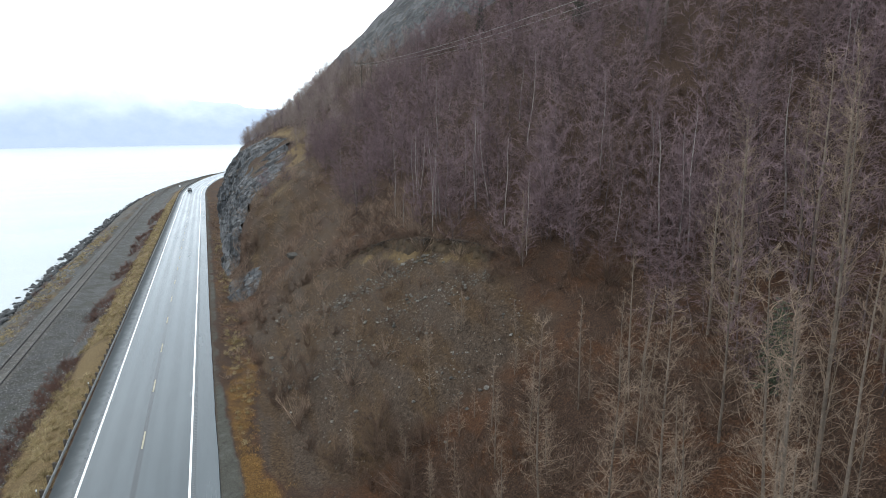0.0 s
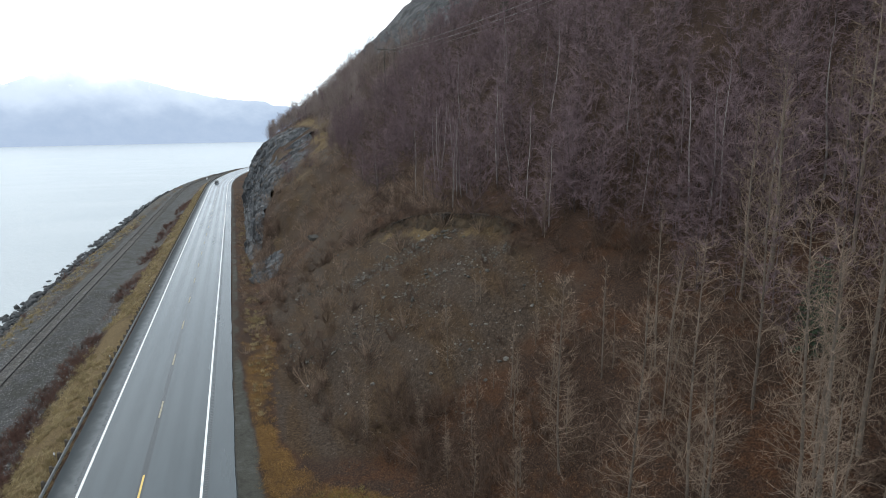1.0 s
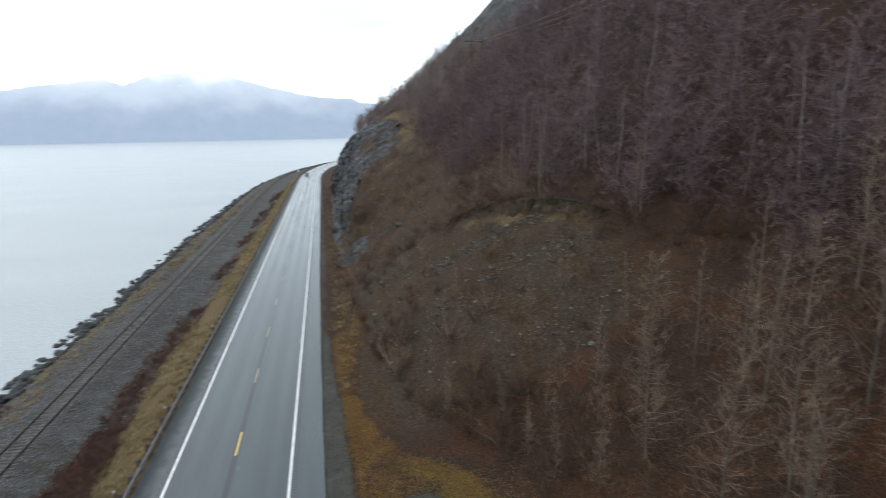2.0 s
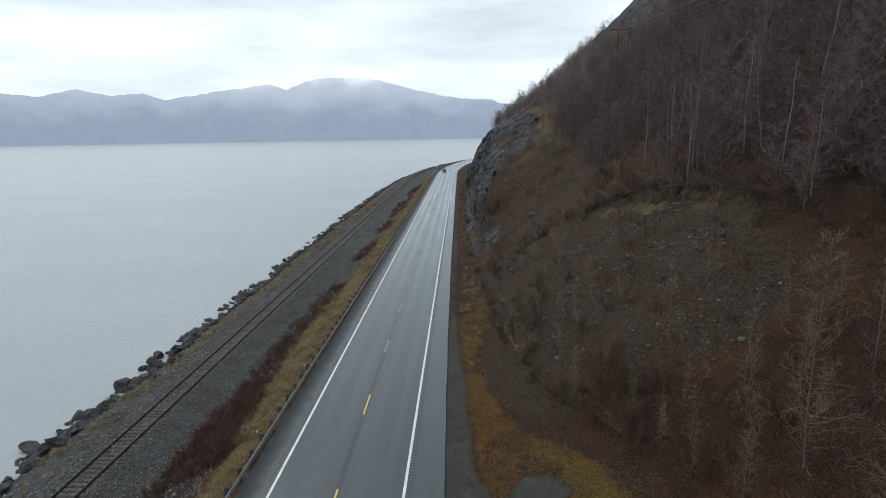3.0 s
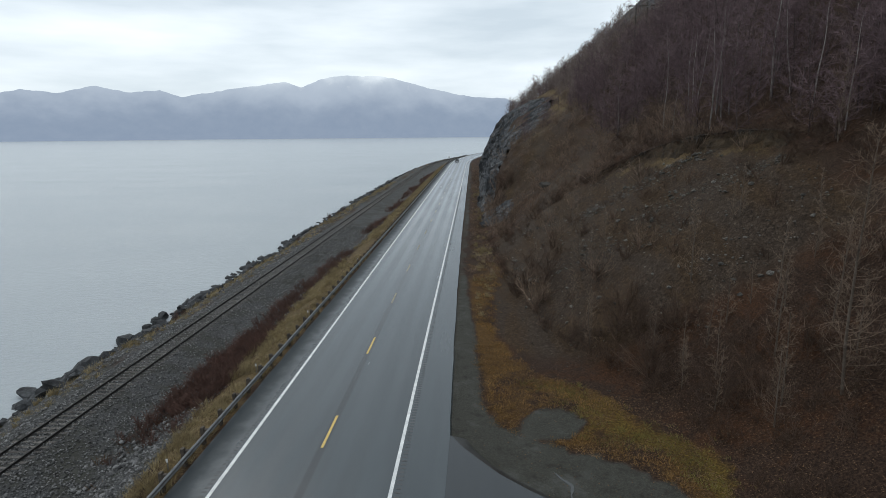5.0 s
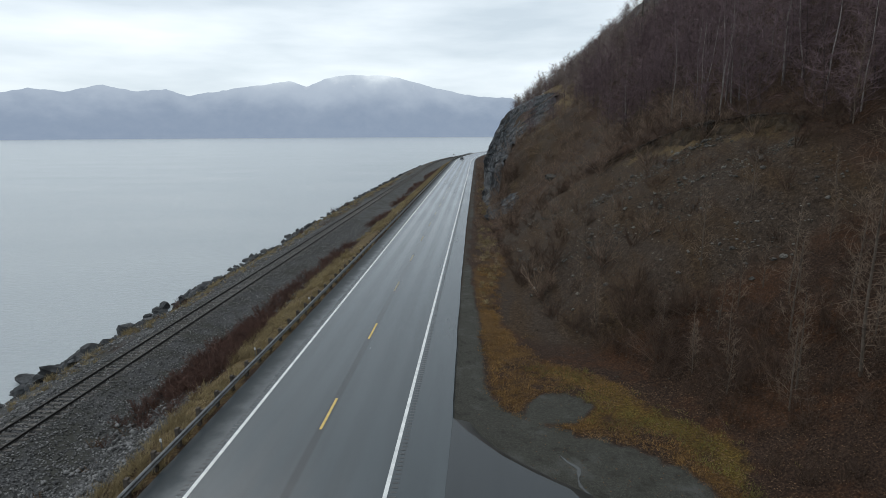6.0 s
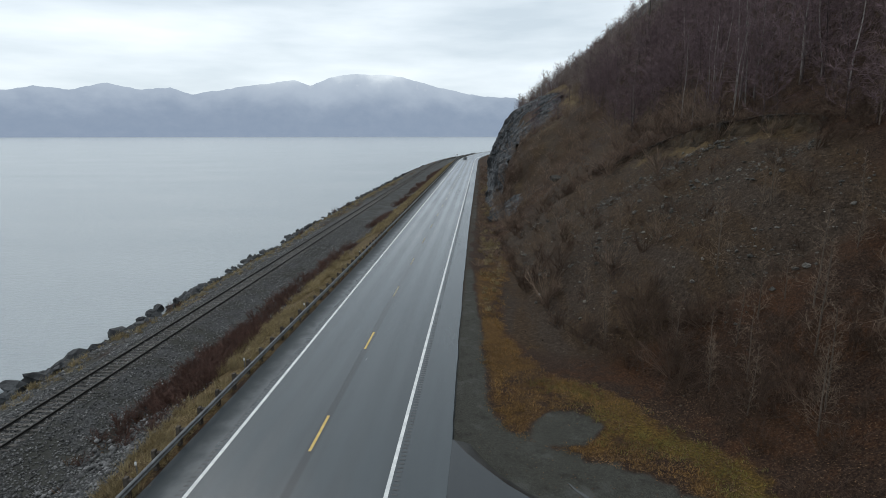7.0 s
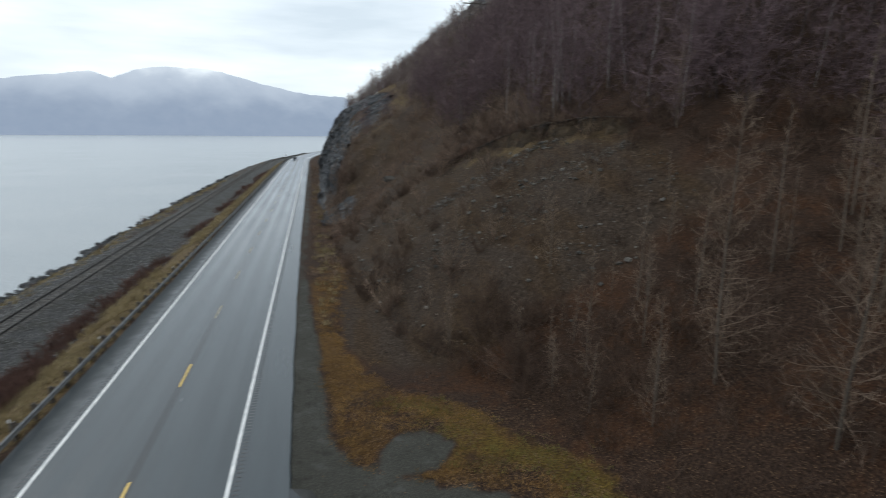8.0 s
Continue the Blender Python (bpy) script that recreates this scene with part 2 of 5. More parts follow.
def make_cliff(name, size=1.0, tone_=1.0):
    """Fractured rock: blocks of differing tone, upright seams, rust and lichen."""
    m, n, l, bs = material(name)
    t = n.new("ShaderNodeTexCoord")
    mp = n.new("ShaderNodeMapping")
    mp.inputs["Scale"].default_value = (0.9 / size, 0.9 / size, 0.32 / size ** 0.3)
    mp.inputs["Rotation"].default_value = (0.3, 0.15, 0.0)
    l.new(t.outputs["Object"], mp.inputs["Vector"])
    blocks = n.new("ShaderNodeTexVoronoi")
    blocks.inputs["Scale"].default_value = 0.75
    l.new(mp.outputs["Vector"], blocks.inputs["Vector"])
    tone = n.new("ShaderNodeSeparateColor")
    l.new(blocks.outputs["Color"], tone.inputs["Color"])
    seam = noise_node(n, l, 1.5, 6.0, 0.7, stretch=(1.6, 1.6, 0.22))
    fine = noise_node(n, l, 5.0, 5.0, 0.65)
    f = math_node(n, l, "ADD", math_node(n, l, "MULTIPLY", tone.outputs["Red"], 0.4), math_node(n, l, "ADD", math_node(n, l, "MULTIPLY", seam, 0.75), math_node(n, l, "MULTIPLY", fine, 0.25)))
    col = ramp_node(n, l, f, [(p, tuple(q * tone_ for q in c)) for p, c in ((0.4, (0.01, 0.011, 0.0125)), (0.58, (0.036, 0.0385, 0.043)), (0.78, (0.078, 0.082, 0.089)), (0.97, (0.16, 0.163, 0.165)))])
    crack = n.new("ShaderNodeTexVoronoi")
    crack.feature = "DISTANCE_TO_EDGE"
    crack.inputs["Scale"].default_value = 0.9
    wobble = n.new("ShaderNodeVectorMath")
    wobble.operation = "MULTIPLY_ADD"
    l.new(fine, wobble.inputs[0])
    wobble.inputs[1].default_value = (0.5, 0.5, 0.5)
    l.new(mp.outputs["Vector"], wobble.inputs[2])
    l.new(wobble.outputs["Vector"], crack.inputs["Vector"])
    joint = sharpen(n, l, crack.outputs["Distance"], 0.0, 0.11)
    # cracks drawn near black: the shade inside them is put into the colour
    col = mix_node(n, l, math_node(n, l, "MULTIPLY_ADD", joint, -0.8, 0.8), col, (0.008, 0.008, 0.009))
    rust = noise_node(n, l, 0.5, 5.0, 0.6)
    col = mix_node(n, l, math_node(n, l, "MULTIPLY", sharpen(n, l, rust, 0.55, 0.68), 0.6), col, (0.1, 0.07, 0.045))
    l.new(col, bs.inputs["Base Color"])
    bs.inputs["Roughness"].default_value = 0.85
    bump_node(n, l, bs, math_node(n, l, "ADD", math_node(n, l, "ADD", seam, math_node(n, l, "MULTIPLY", joint, 0.5)), math_node(n, l, "MULTIPLY", tone.outputs["Red"], 0.6)), 1.0, 0.6)
    return m


def make_far_mountain():
    """Distance: glowing slopes, damp-air haze put into their colour, tops faded out as cloud."""
    m, n, l, bs = material("painted_haze_mountain")
    geo = n.new("ShaderNodeNewGeometry")
    sp = n.new("ShaderNodeSeparateXYZ")
    l.new(geo.outputs["Position"], sp.inputs["Vector"])
    z = sp.outputs["Z"]
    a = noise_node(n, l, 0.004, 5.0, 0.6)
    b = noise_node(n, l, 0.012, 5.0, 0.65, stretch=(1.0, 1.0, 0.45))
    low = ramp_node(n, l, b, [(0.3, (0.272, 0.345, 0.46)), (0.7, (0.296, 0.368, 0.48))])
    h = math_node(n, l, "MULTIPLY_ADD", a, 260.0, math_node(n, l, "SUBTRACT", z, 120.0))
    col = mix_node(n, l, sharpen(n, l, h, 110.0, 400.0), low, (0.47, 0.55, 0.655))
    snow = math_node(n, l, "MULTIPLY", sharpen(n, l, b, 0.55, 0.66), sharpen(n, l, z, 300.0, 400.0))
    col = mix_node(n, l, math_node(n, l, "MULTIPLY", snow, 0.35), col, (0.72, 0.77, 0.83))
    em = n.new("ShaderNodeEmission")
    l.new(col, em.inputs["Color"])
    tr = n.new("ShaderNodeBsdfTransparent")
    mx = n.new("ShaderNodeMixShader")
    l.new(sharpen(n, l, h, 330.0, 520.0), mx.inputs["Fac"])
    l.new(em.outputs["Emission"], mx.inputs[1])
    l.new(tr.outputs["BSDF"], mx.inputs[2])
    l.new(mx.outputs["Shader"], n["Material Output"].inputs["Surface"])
    return m


GROUND = make_ground()
ASPHALT = make_asphalt()
WATER = make_water()
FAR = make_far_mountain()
WHITE_PAINT = grained("worn_white_road_paint", (0.5, 0.51, 0.51), (0.82, 0.82, 0.8), 0.5, 1.5, 30.0, 0.1)
YELLOW_PAINT = grained("worn_yellow_road_paint", (0.4, 0.27, 0.07), (0.75, 0.54, 0.17), 0.5, 3.0, 30.0, 0.1)
BALLAST = grained("grey_ballast_stone", (0.03, 0.03, 0.031), (0.26, 0.253, 0.247), 0.85, 3.0, 14.0, 0.8, 0.06, vary=0.65)
STEEL = grained("worn_rail_steel", (0.005, 0.0044, 0.004), (0.017, 0.0145, 0.0125), 0.6, 5.0, 30.0, 0.1, metal=0.0)
TIE_WOOD = grained("weathered_tie_wood", (0.055, 0.049, 0.044), (0.14, 0.128, 0.116), 0.85, 4.0, 30.0, 0.4, 0.01, vary=0.25)
GALVANISED = grained("weathered_galvanised_steel", (0.1, 0.104, 0.106), (0.24, 0.247, 0.25), 0.55, 1.5, 20.0, 0.1, metal=0.4)
POST_WOOD = grained("weathered_post_wood", (0.03, 0.025, 0.021), (0.11, 0.092, 0.076), 0.9, 4.0, 30.0, 0.5, 0.01, vary=0.2)
ROCK = grained("dark_shore_rock", (0.012, 0.013, 0.014), (0.078, 0.08, 0.083), 0.8, 1.2, 9.0, 0.7, 0.06, vary=0.3)
SCREE_STONE = grained("broken_slope_stone", (0.03, 0.0275, 0.0245), (0.165, 0.152, 0.133), 0.85, 1.5, 12.0, 0.6, 0.04, vary=0.5)
RUBBLE = grained("small_brown_rubble", (0.018, 0.014, 0.0105), (0.105, 0.086, 0.066), 0.9, 1.5, 12.0, 0.6, 0.04, vary=0.45)
PALE_STONE = grained("pale_broken_stone", (0.1, 0.088, 0.074), (0.29, 0.26, 0.225), 0.85, 1.5, 12.0, 0.5, 0.04, vary=0.25)
SOIL = grained("raw_ochre_soil", (0.009, 0.006, 0.0036), (0.07, 0.046, 0.024), 0.95, 0.9, 7.0, 0.9, 0.1)
TURF = grained("dark_root_mat", (0.01, 0.007, 0.005), (0.05, 0.034, 0.023), 0.95, 2.5, 18.0, 0.8, 0.08)
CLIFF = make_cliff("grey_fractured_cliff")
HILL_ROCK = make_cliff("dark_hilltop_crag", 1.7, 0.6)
PALE_BARK = grained("pale_birch_bark", (0.085, 0.072, 0.066), (0.27, 0.243, 0.222), 0.8, 2.0, 9.0, 0.3, 0.01, vary=0.25)
DARK_BARK = grained("dark_mauve_bark", (0.035, 0.025, 0.024), (0.09, 0.069, 0.067), 0.9, 2.0, 12.0, 0.3, 0.01, vary=0.3)
GREY_BARK = grained("grey_brown_bark", (0.055, 0.042, 0.033), (0.168, 0.134, 0.105), 0.9, 2.0, 12.0, 0.4, 0.01, vary=0.25)
TWIG_TAN = grained("tan_twigs", (0.094, 0.066, 0.047), (0.268, 0.197, 0.145), 0.9, 0.6, 3.0, 0.0, vary=0.25)
TWIG_MAUVE = grained("mauve_brown_twigs", (0.078, 0.0515, 0.054), (0.19, 0.13, 0.136), 0.9, 0.3, 2.0, 0.0, vary=0.3)
TWIG_BROWN = grained("brown_shrub_twigs", (0.042, 0.026, 0.018), (0.125, 0.08, 0.056), 0.9, 0.3, 2.0, 0.0, vary=0.35)
RIDGE_TWIG = grained("grey_ridge_twigs", (0.105, 0.08, 0.071), (0.28, 0.222, 0.198), 0.9, 0.3, 2.0, 0.0, vary=0.3)
TWIG_UMBER = grained("umber_brush_twigs", (0.095, 0.064, 0.046), (0.268, 0.19, 0.138), 0.9, 0.3, 2.0, 0.0, vary=0.35)
TWIG_RED = grained("red_brown_shrub_twigs", (0.055, 0.03, 0.0235), (0.16, 0.088, 0.068), 0.9, 0.5, 3.0, 0.0, vary=0.3)
NEEDLE = grained("dark_spruce_needles", (0.012, 0.022, 0.012), (0.045, 0.065, 0.035), 0.85, 1.0, 8.0, 0.0, vary=0.3)
DRY_GRASS = grained("dry_golden_grass", (0.15, 0.112, 0.056), (0.4, 0.32, 0.18), 0.9, 0.5, 4.0, 0.0, vary=0.3)
LEAF = grained("fallen_brown_leaves", (0.05, 0.027, 0.013), (0.19, 0.115, 0.06), 0.85, 0.5, 4.0, 0.0, vary=0.4)
RUST_GRASS = grained("rust_gold_grass", (0.085, 0.047, 0.0145), (0.27, 0.155, 0.05), 0.9, 0.4, 4.0, 0.0, vary=0.35)
MOSS_TUFT = grained("yellow_green_moss", (0.052, 0.049, 0.013), (0.185, 0.16, 0.042), 0.9, 0.5, 4.0, 0.0, vary=0.3)


# ---------------------------------------------------------------- mesh helpers
def fade(t):
    return t * t * (3 - 2 * t)


def lattice(i, j, seed):
    h = (i.astype(np.int64) * 374761393 + j.astype(np.int64) * 668265263 + seed * 974711) & 0x7FFFFFFF
    h = ((h ^ (h >> 13)) * 1274126177) & 0x7FFFFFFF
    return ((h ^ (h >> 16)) & 0xFFFF) / 65535.0


def vnoise(x, y, size, seed=0, octaves=3):
    """Smooth noise from -1 to 1 on a plan, with features of about that size in metres."""
    x, y = np.asarray(x, float) / size, np.asarray(y, float) / size
    total, amp, norm = 0.0, 1.0, 0.0
    for k in range(octaves):
        i, j = np.floor(x), np.floor(y)
        u, v = fade(x - i), fade(y - j)
        a, b = lattice(i, j, seed + k), lattice(i + 1, j, seed + k)
        c, d = lattice(i, j + 1, seed + k), lattice(i + 1, j + 1, seed + k)
        total = total + amp * ((a * (1 - u) + b * u) * (1 - v) + (c * (1 - u) + d * u) * v)
        norm, amp, x, y = norm + amp, amp * 0.5, x * 2.03 + 17, y * 2.03 + 31
    return 2 * total / norm - 1


def smooth(a, b, x):
    return fade(np.clip((np.asarray(x, float) - a) / (b - a), 0, 1))


class Soup:
    """Vertices and faces of one mesh in the making."""

    def __init__(self):
        self.v, self.f = [], []

    def tube(self, pts, radii, sides=5, cap=True):
        pts = [Vector(p) for p in pts]
        base = len(self.v)
        n = len(pts)
        for i, p in enumerate(pts):
            d = (pts[min(i + 1, n - 1)] - pts[max(i - 1, 0)]).normalized()
            s = d.orthogonal().normalized()
            t = d.cross(s)
            for k in range(sides):
                a = 2 * math.pi * k / sides
                q = p + (s * math.cos(a) + t * math.sin(a)) * radii[i]
                self.v.append((q.x, q.y, q.z))
        for i in range(n - 1):
            for k in range(sides):
                k2 = (k + 1) % sides
                a, b = base + i * sides, base + (i + 1) * sides
                self.f.append((a + k, a + k2, b + k2, b + k))
        if cap:
            self.f.append(tuple(base + (n - 1) * sides + k for k in range(sides)))
            self.f.append(tuple(base + k for k in reversed(range(sides))))

    def spike(self, a, b, r):
        """A twig: a three-sided point from a to b."""
        d = b - a
        s = d.orthogonal().normalized() * r
        t = d.normalized().cross(s)
        k = len(self.v)
        for q in (a + s, a - s * 0.5 + t * 0.87, a - s * 0.5 - t * 0.87, b):
            self.v.append((q.x, q.y, q.z))
        self.f += [(k, k + 1, k + 3), (k + 1, k + 2, k + 3), (k + 2, k, k + 3)]

    def blade(self, a, b, r):
        """A far twig: one narrow triangle."""
        t = (b - a).cross(Vector((0.3, 0.9, 0.2))).normalized() * r
        k = len(self.v)
        for q in (a + t, a - t, b):
            self.v.append((q.x, q.y, q.z))
        self.f.append((k, k + 1, k + 2))

    def box(self, c, size, turn=0.0, bevel=0.0):
        cx, cy, cz = c
        hx, hy, hz = size[0] / 2, size[1] / 2, size[2] / 2
        ca, sa = math.cos(turn), math.sin(turn)
        k = len(self.v)
        rings = [(-hz, bevel), (-hz + bevel, 0), (hz - bevel, 0), (hz, bevel)] if bevel else [(-hz, 0), (hz, 0)]
        for z, inset in rings:
            for sx, sy in ((-1, -1), (1, -1), (1, 1), (-1, 1)):
                x, y = sx * (hx - inset), sy * (hy - inset)
                self.v.append((cx + x * ca - y * sa, cy + x * sa + y * ca, cz + z))
        n = len(rings)
        for i in range(n - 1):
            for q in range(4):
                a, b = k + 4 * i, k + 4 * (i + 1)
                self.f.append((a + q, a + (q + 1) % 4, b + (q + 1) % 4, b + q))
        self.f += [(k + 3, k + 2, k + 1, k), tuple(k + 4 * (n - 1) + q for q in range(4))]

    def mesh(self, name, mat, shade=False):
        me = bpy.data.meshes.new(name)
        me.from_pydata(self.v, [], self.f)
        me.materials.append(mat)
        if shade:
            me.polygons.foreach_set("use_smooth", [True] * len(me.polygons))
        me.update()
        return me


def part(name, me, parent, label=""):
    ob = new(name, me)
    ob.parent = parent
    return tagged(ob, label)


def thing(name, label, category, group="", at=(0, 0, 0)):
    ob = new(name)
    ob.empty_display_size = 0.3
    ob.location = at
    return tagged(ob, label, category, group)


def grid_mesh(name, X, Y, Z, mat, shade=True):
    """A sheet over the arrays X, Y, Z of one shape."""
    r, c = X.shape
    verts = np.stack([X, Y, Z], -1).reshape(-1, 3)
    idx = np.arange(r * c).reshape(r, c)
    quads = np.stack([idx[:-1, :-1], idx[:-1, 1:], idx[1:, 1:], idx[1:, :-1]], -1).reshape(-1, 4)
    me = bpy.data.meshes.new(name)
    me.from_pydata(verts.tolist(), [], quads.tolist())
    me.materials.append(mat)
    me.polygons.foreach_set("use_smooth", [shade] * len(me.polygons))
    return me


def scattered(name, variants, places, mat):
    """One mesh of many copies: variants are (verts, faces) arrays of triangles or quads, places rows of x, y, z, turn, scale, stretch, which."""
    V, F, base = [], [], 0
    places = np.asarray(places, float)
    for w, (v, f) in enumerate(variants):
        rows = places[places[:, 6].astype(int) % len(variants) == w]
        if not len(rows):
            continue
        c, s = np.cos(rows[:, 3])[:, None], np.sin(rows[:, 3])[:, None]
        sc, st = rows[:, 4][:, None], rows[:, 5][:, None]
        x = (v[None, :, 0] * c - v[None, :, 1] * s) * sc + rows[:, 0][:, None]
        y = (v[None, :, 0] * s + v[None, :, 1] * c) * sc + rows[:, 1][:, None]
        z = v[None, :, 2] * sc * st + rows[:, 2][:, None]
        V.append(np.stack([x, y, z], -1).reshape(-1, 3))
        F.append((f[None] + (np.arange(len(rows)) * len(v))[:, None, None] + base).reshape(-1, f.shape[1]))
        base += len(rows) * len(v)
    V, F = np.concatenate(V), np.concatenate(F)
    me = bpy.data.meshes.new(name)
    me.vertices.add(len(V))
    me.vertices.foreach_set("co", V.astype(np.float32).ravel())
    k = F.shape[1]
    me.loops.add(len(F) * k)
    me.loops.foreach_set("vertex_index", F.astype(np.int32).ravel())
    me.polygons.add(len(F))
    me.polygons.foreach_set("loop_start", np.arange(0, len(F) * k, k, dtype=np.int32))
    me.materials.append(mat)
    me.update(calc_edges=True)
    me.validate()
    return me


def arrays(soup):
    """A soup as arrays of vertices and triangles."""
    tri = []
    for f in soup.f:
        for i in range(1, len(f) - 1):
            tri.append((f[0], f[i], f[i + 1]))
    return np.array(soup.v), np.array(tri)


# ---------------------------------------------------------------- the lie of the land
SEA = -7.5


def centre(y):
    """The road's middle line: straight, then bending round the point."""
    y = np.asarray(y, float)
    k = np.clip(y - 285, 0, None)
    return k ** 2 / 1450


def toe(y):
    """Where the hill meets the verge, from the road's middle."""
    return np.interp(y, [-120, 0, 14, 26, 30, 34, 41, 46, 53, 62, 71, 90, 112, 135, 230, 255, 320, 700],
                     [20, 20, 20, 19, 17.8, 16.2, 12.9, 12.0, 10.8, 10.2, 9.4, 9.0, 9.4, 10.2, 11.2, 13.5, 15, 15])


BLUFF = ([0, 1.5, 3.7, 7.0, 9.5, 14, 32, 60, 100, 260], [0, 4.5, 10.5, 17, 21, 24.5, 36, 63, 103, 250])
CUT = ([0, 2.0, 3.5, 6, 10, 20, 34, 60, 100, 260], [0, 3.0, 8.5, 12.5, 15.5, 21, 33, 60, 100, 250])
SLOPE = ([0, 3.2, 9.8, 17, 22, 37, 65, 108, 280], [0, 1.9, 6.9, 13.4, 17.2, 31, 58, 100, 250])


def lip(y):
    """The slide's upper lip, from the hill's foot, and the height of the step there."""
    where = np.interp(y, [30, 36, 41, 46, 49, 51, 56, 62, 66, 69, 72, 80, 90], [16, 17, 18.1, 19.8, 19.3, 18.8, 18.0, 17.3, 16.2, 14.2, 12.6, 10.7, 9.0])
    step = np.interp(y, [36, 43, 49, 58, 64, 70, 76, 86], [0, 0.2, 0.75, 0.85, 0.6, 0.3, 0.1, 0])
    return where + 0.45 * vnoise(y * 0, y, 2.6, 201), step * (1 + 0.3 * vnoise(y * 0, y, 3.5, 202))


def cliff_top(y):
    """How high the bare rock face stands beside the road."""
    return np.interp(y, [84, 88, 92, 97, 103, 107, 111, 117, 126, 136, 149, 165, 182, 204, 230, 256, 276], [0.1, 0.3, 2.6, 4.6, 4.0, 1.0, 1.5, 6.0, 11.0, 15.0, 18.5, 23.0, 27.0, 26.0, 22.0, 12.0, 2.0]) + 1.3 * vnoise(y * 0, y, 6, 101)


def land(x, y):
    x, y = np.asarray(x, float), np.asarray(y, float)
    u = x - centre(y)
    shore = 0.8 * vnoise(x * 0, y, 14, 5) + np.interp(y, [60, 110, 200, 330], [0, -1.0, -2.0, -2.0])
    west = np.interp(u - np.where(u < -22, shore, 0), [-60, -34, -30.0, -27.4, -24.2, -21.4, -20.0, -17.0, -15.0, -12.4, -9.6, -7.8, -7.0, -6.75],
                     [-10, -9.5, -7.7, -5.9, -4.1, -3.1, -2.565, -2.565, -2.95, -2.9, -1.5, -0.45, -0.16, -0.14])
    d = u - toe(y)
    flat_ = np.interp(u, [6.0, 7.2, 9.0, 12], [-0.14, -0.28, -0.5, -0.6])
    w_cut = smooth(96, 122, y)
    w_bluff = smooth(146, 195, y)
    h = np.interp(d, *SLOPE) * (1 - w_cut) + np.interp(d, *CUT) * w_cut * (1 - w_bluff) + np.interp(d, *BLUFF) * w_cut * w_bluff
    where, step = lip(y)
    h = h + (step * (smooth(-0.35, 0.25, d - where) - 0.55) * smooth(-9, -1, d - where) * (1 - smooth(0.5, 5, d - where))) * (d > 0)
    rough_ = np.clip(d / 6, 0, 1)
    h = h + rough_ * (0.55 * vnoise(x, y, 9, 1) + 0.22 * vnoise(x, y, 2.2, 2) + np.clip(d - 22, 0, 40) / 40 * 2.4 * vnoise(x, y, 26, 3))
    crag = np.clip(w_cut + 0.6 * smooth(60, 80, y), 0, 1) * smooth(0.3, 2, d) * (1 - smooth(9, 15, d))
    h = h + crag * (1.1 * vnoise(x, y * 0.8, 3.2, 8, 4))
    h = h + smooth(46, 62, h) * smooth(80, 120, y) * (3.2 * vnoise(x, y, 12, 9, 4) + 1.6 * vnoise(x, y, 4.5, 10, 3))
    east = np.where(d > 0, flat_ + h, flat_) + 0.05 * vnoise(x, y, 1.4, 4) * smooth(6.5, 8, u)
    mid = np.full_like(u, -0.14)
    bank = 0.12 * vnoise(x, y, 1.6, 6) * (1 - smooth(45, 90, y)) * ((u > -15.5) & (u < -7.5)) + 0.3 * vnoise(x, y, 2.5, 7) * ((u < -21.5) & (u > -36))
    return np.where(u < -6.75, west + bank, np.where(u > 6.0, east, mid))


def verge_end(y):
    """How far past the hill's foot the verge's grass reaches."""
    return np.interp(y, [20.5, 22, 24, 26.9, 28.7, 30.7, 33.1, 34.2, 37.6, 49, 62], [-0.6, -0.2, 0.3, -0.8, -1.6, -2.0, -3.4, -4.6, -4.4, -2.4, 0.6])


def tongue_edge(y):
    """Where the verge's growth begins, past the pull-out's gravel, from the road's middle."""
    return np.interp(y, [-120, 20.5, 22.4, 22.9, 24.1, 24.8, 25.4, 26.3, 27, 29, 33, 42, 52, 64], [18.4, 17.2, 16.6, 15.8, 14.6, 12.6, 11.2, 9.8, 8.9, 8.0, 7.9, 7.3, 6.9, 6.5])


def bare_patch(x, y):
    """The bay of bare gravel in that growth: 1 inside."""
    r = np.hypot((x - 11.8) / 1.75, (y - 27.4) / 1.75 - 0.12 * (x - 11.8)) + 0.3 * vnoise(x, y, 1.1, 46)
    return 1 - smooth(0.8, 1.1, r)


def gold_edge(y):
    """How far from the road the dry grass of the seaward verge reaches."""
    return np.interp(y, [15, 22, 28, 33, 37, 45, 55, 63, 97, 200], [-8.0, -8.2, -9.2, -8.9, -9.6, -10.3, -11.3, -10.9, -10.2, -9.8])


def bare_above(y):
    """The height above which the hill is bare rock."""
    return np.interp(y, [64, 88, 112, 140, 177, 280, 350], [120, 67, 53, 51, 52, 58, 63])


def zland(x, y):
    return float(land(np.array([x]), np.array([y]))[0])


us = np.concatenate([np.linspace(-60, -36, 8)[:-1], np.arange(-36, -20, 0.8), np.arange(-20, 34, 0.5), np.geomspace(34.5, 260, 80)])
ys = np.concatenate([np.linspace(-120, 4, 40)[:-1], np.arange(4, 142, 0.7), np.arange(142, 256, 1.3), np.geomspace(256, 700, 90)])
UU, YY = np.meshgrid(us, ys)
XX = UU + centre(YY)
ZZ = land(XX, YY)
ground = new("ground", grid_mesh("ground", XX, YY, ZZ, GROUND))
tagged(ground, "brown leaf-littered hillside with grey scree and verges", "ground", kind="structure")
DD = UU - toe(YY)
n1, n2 = vnoise(XX, YY, 7, 21), vnoise(XX, YY, 3, 22)
gy, gx = np.gradient(ZZ, ys, us)
steep = np.hypot(gx, gy)
LW, LS = lip(YY)
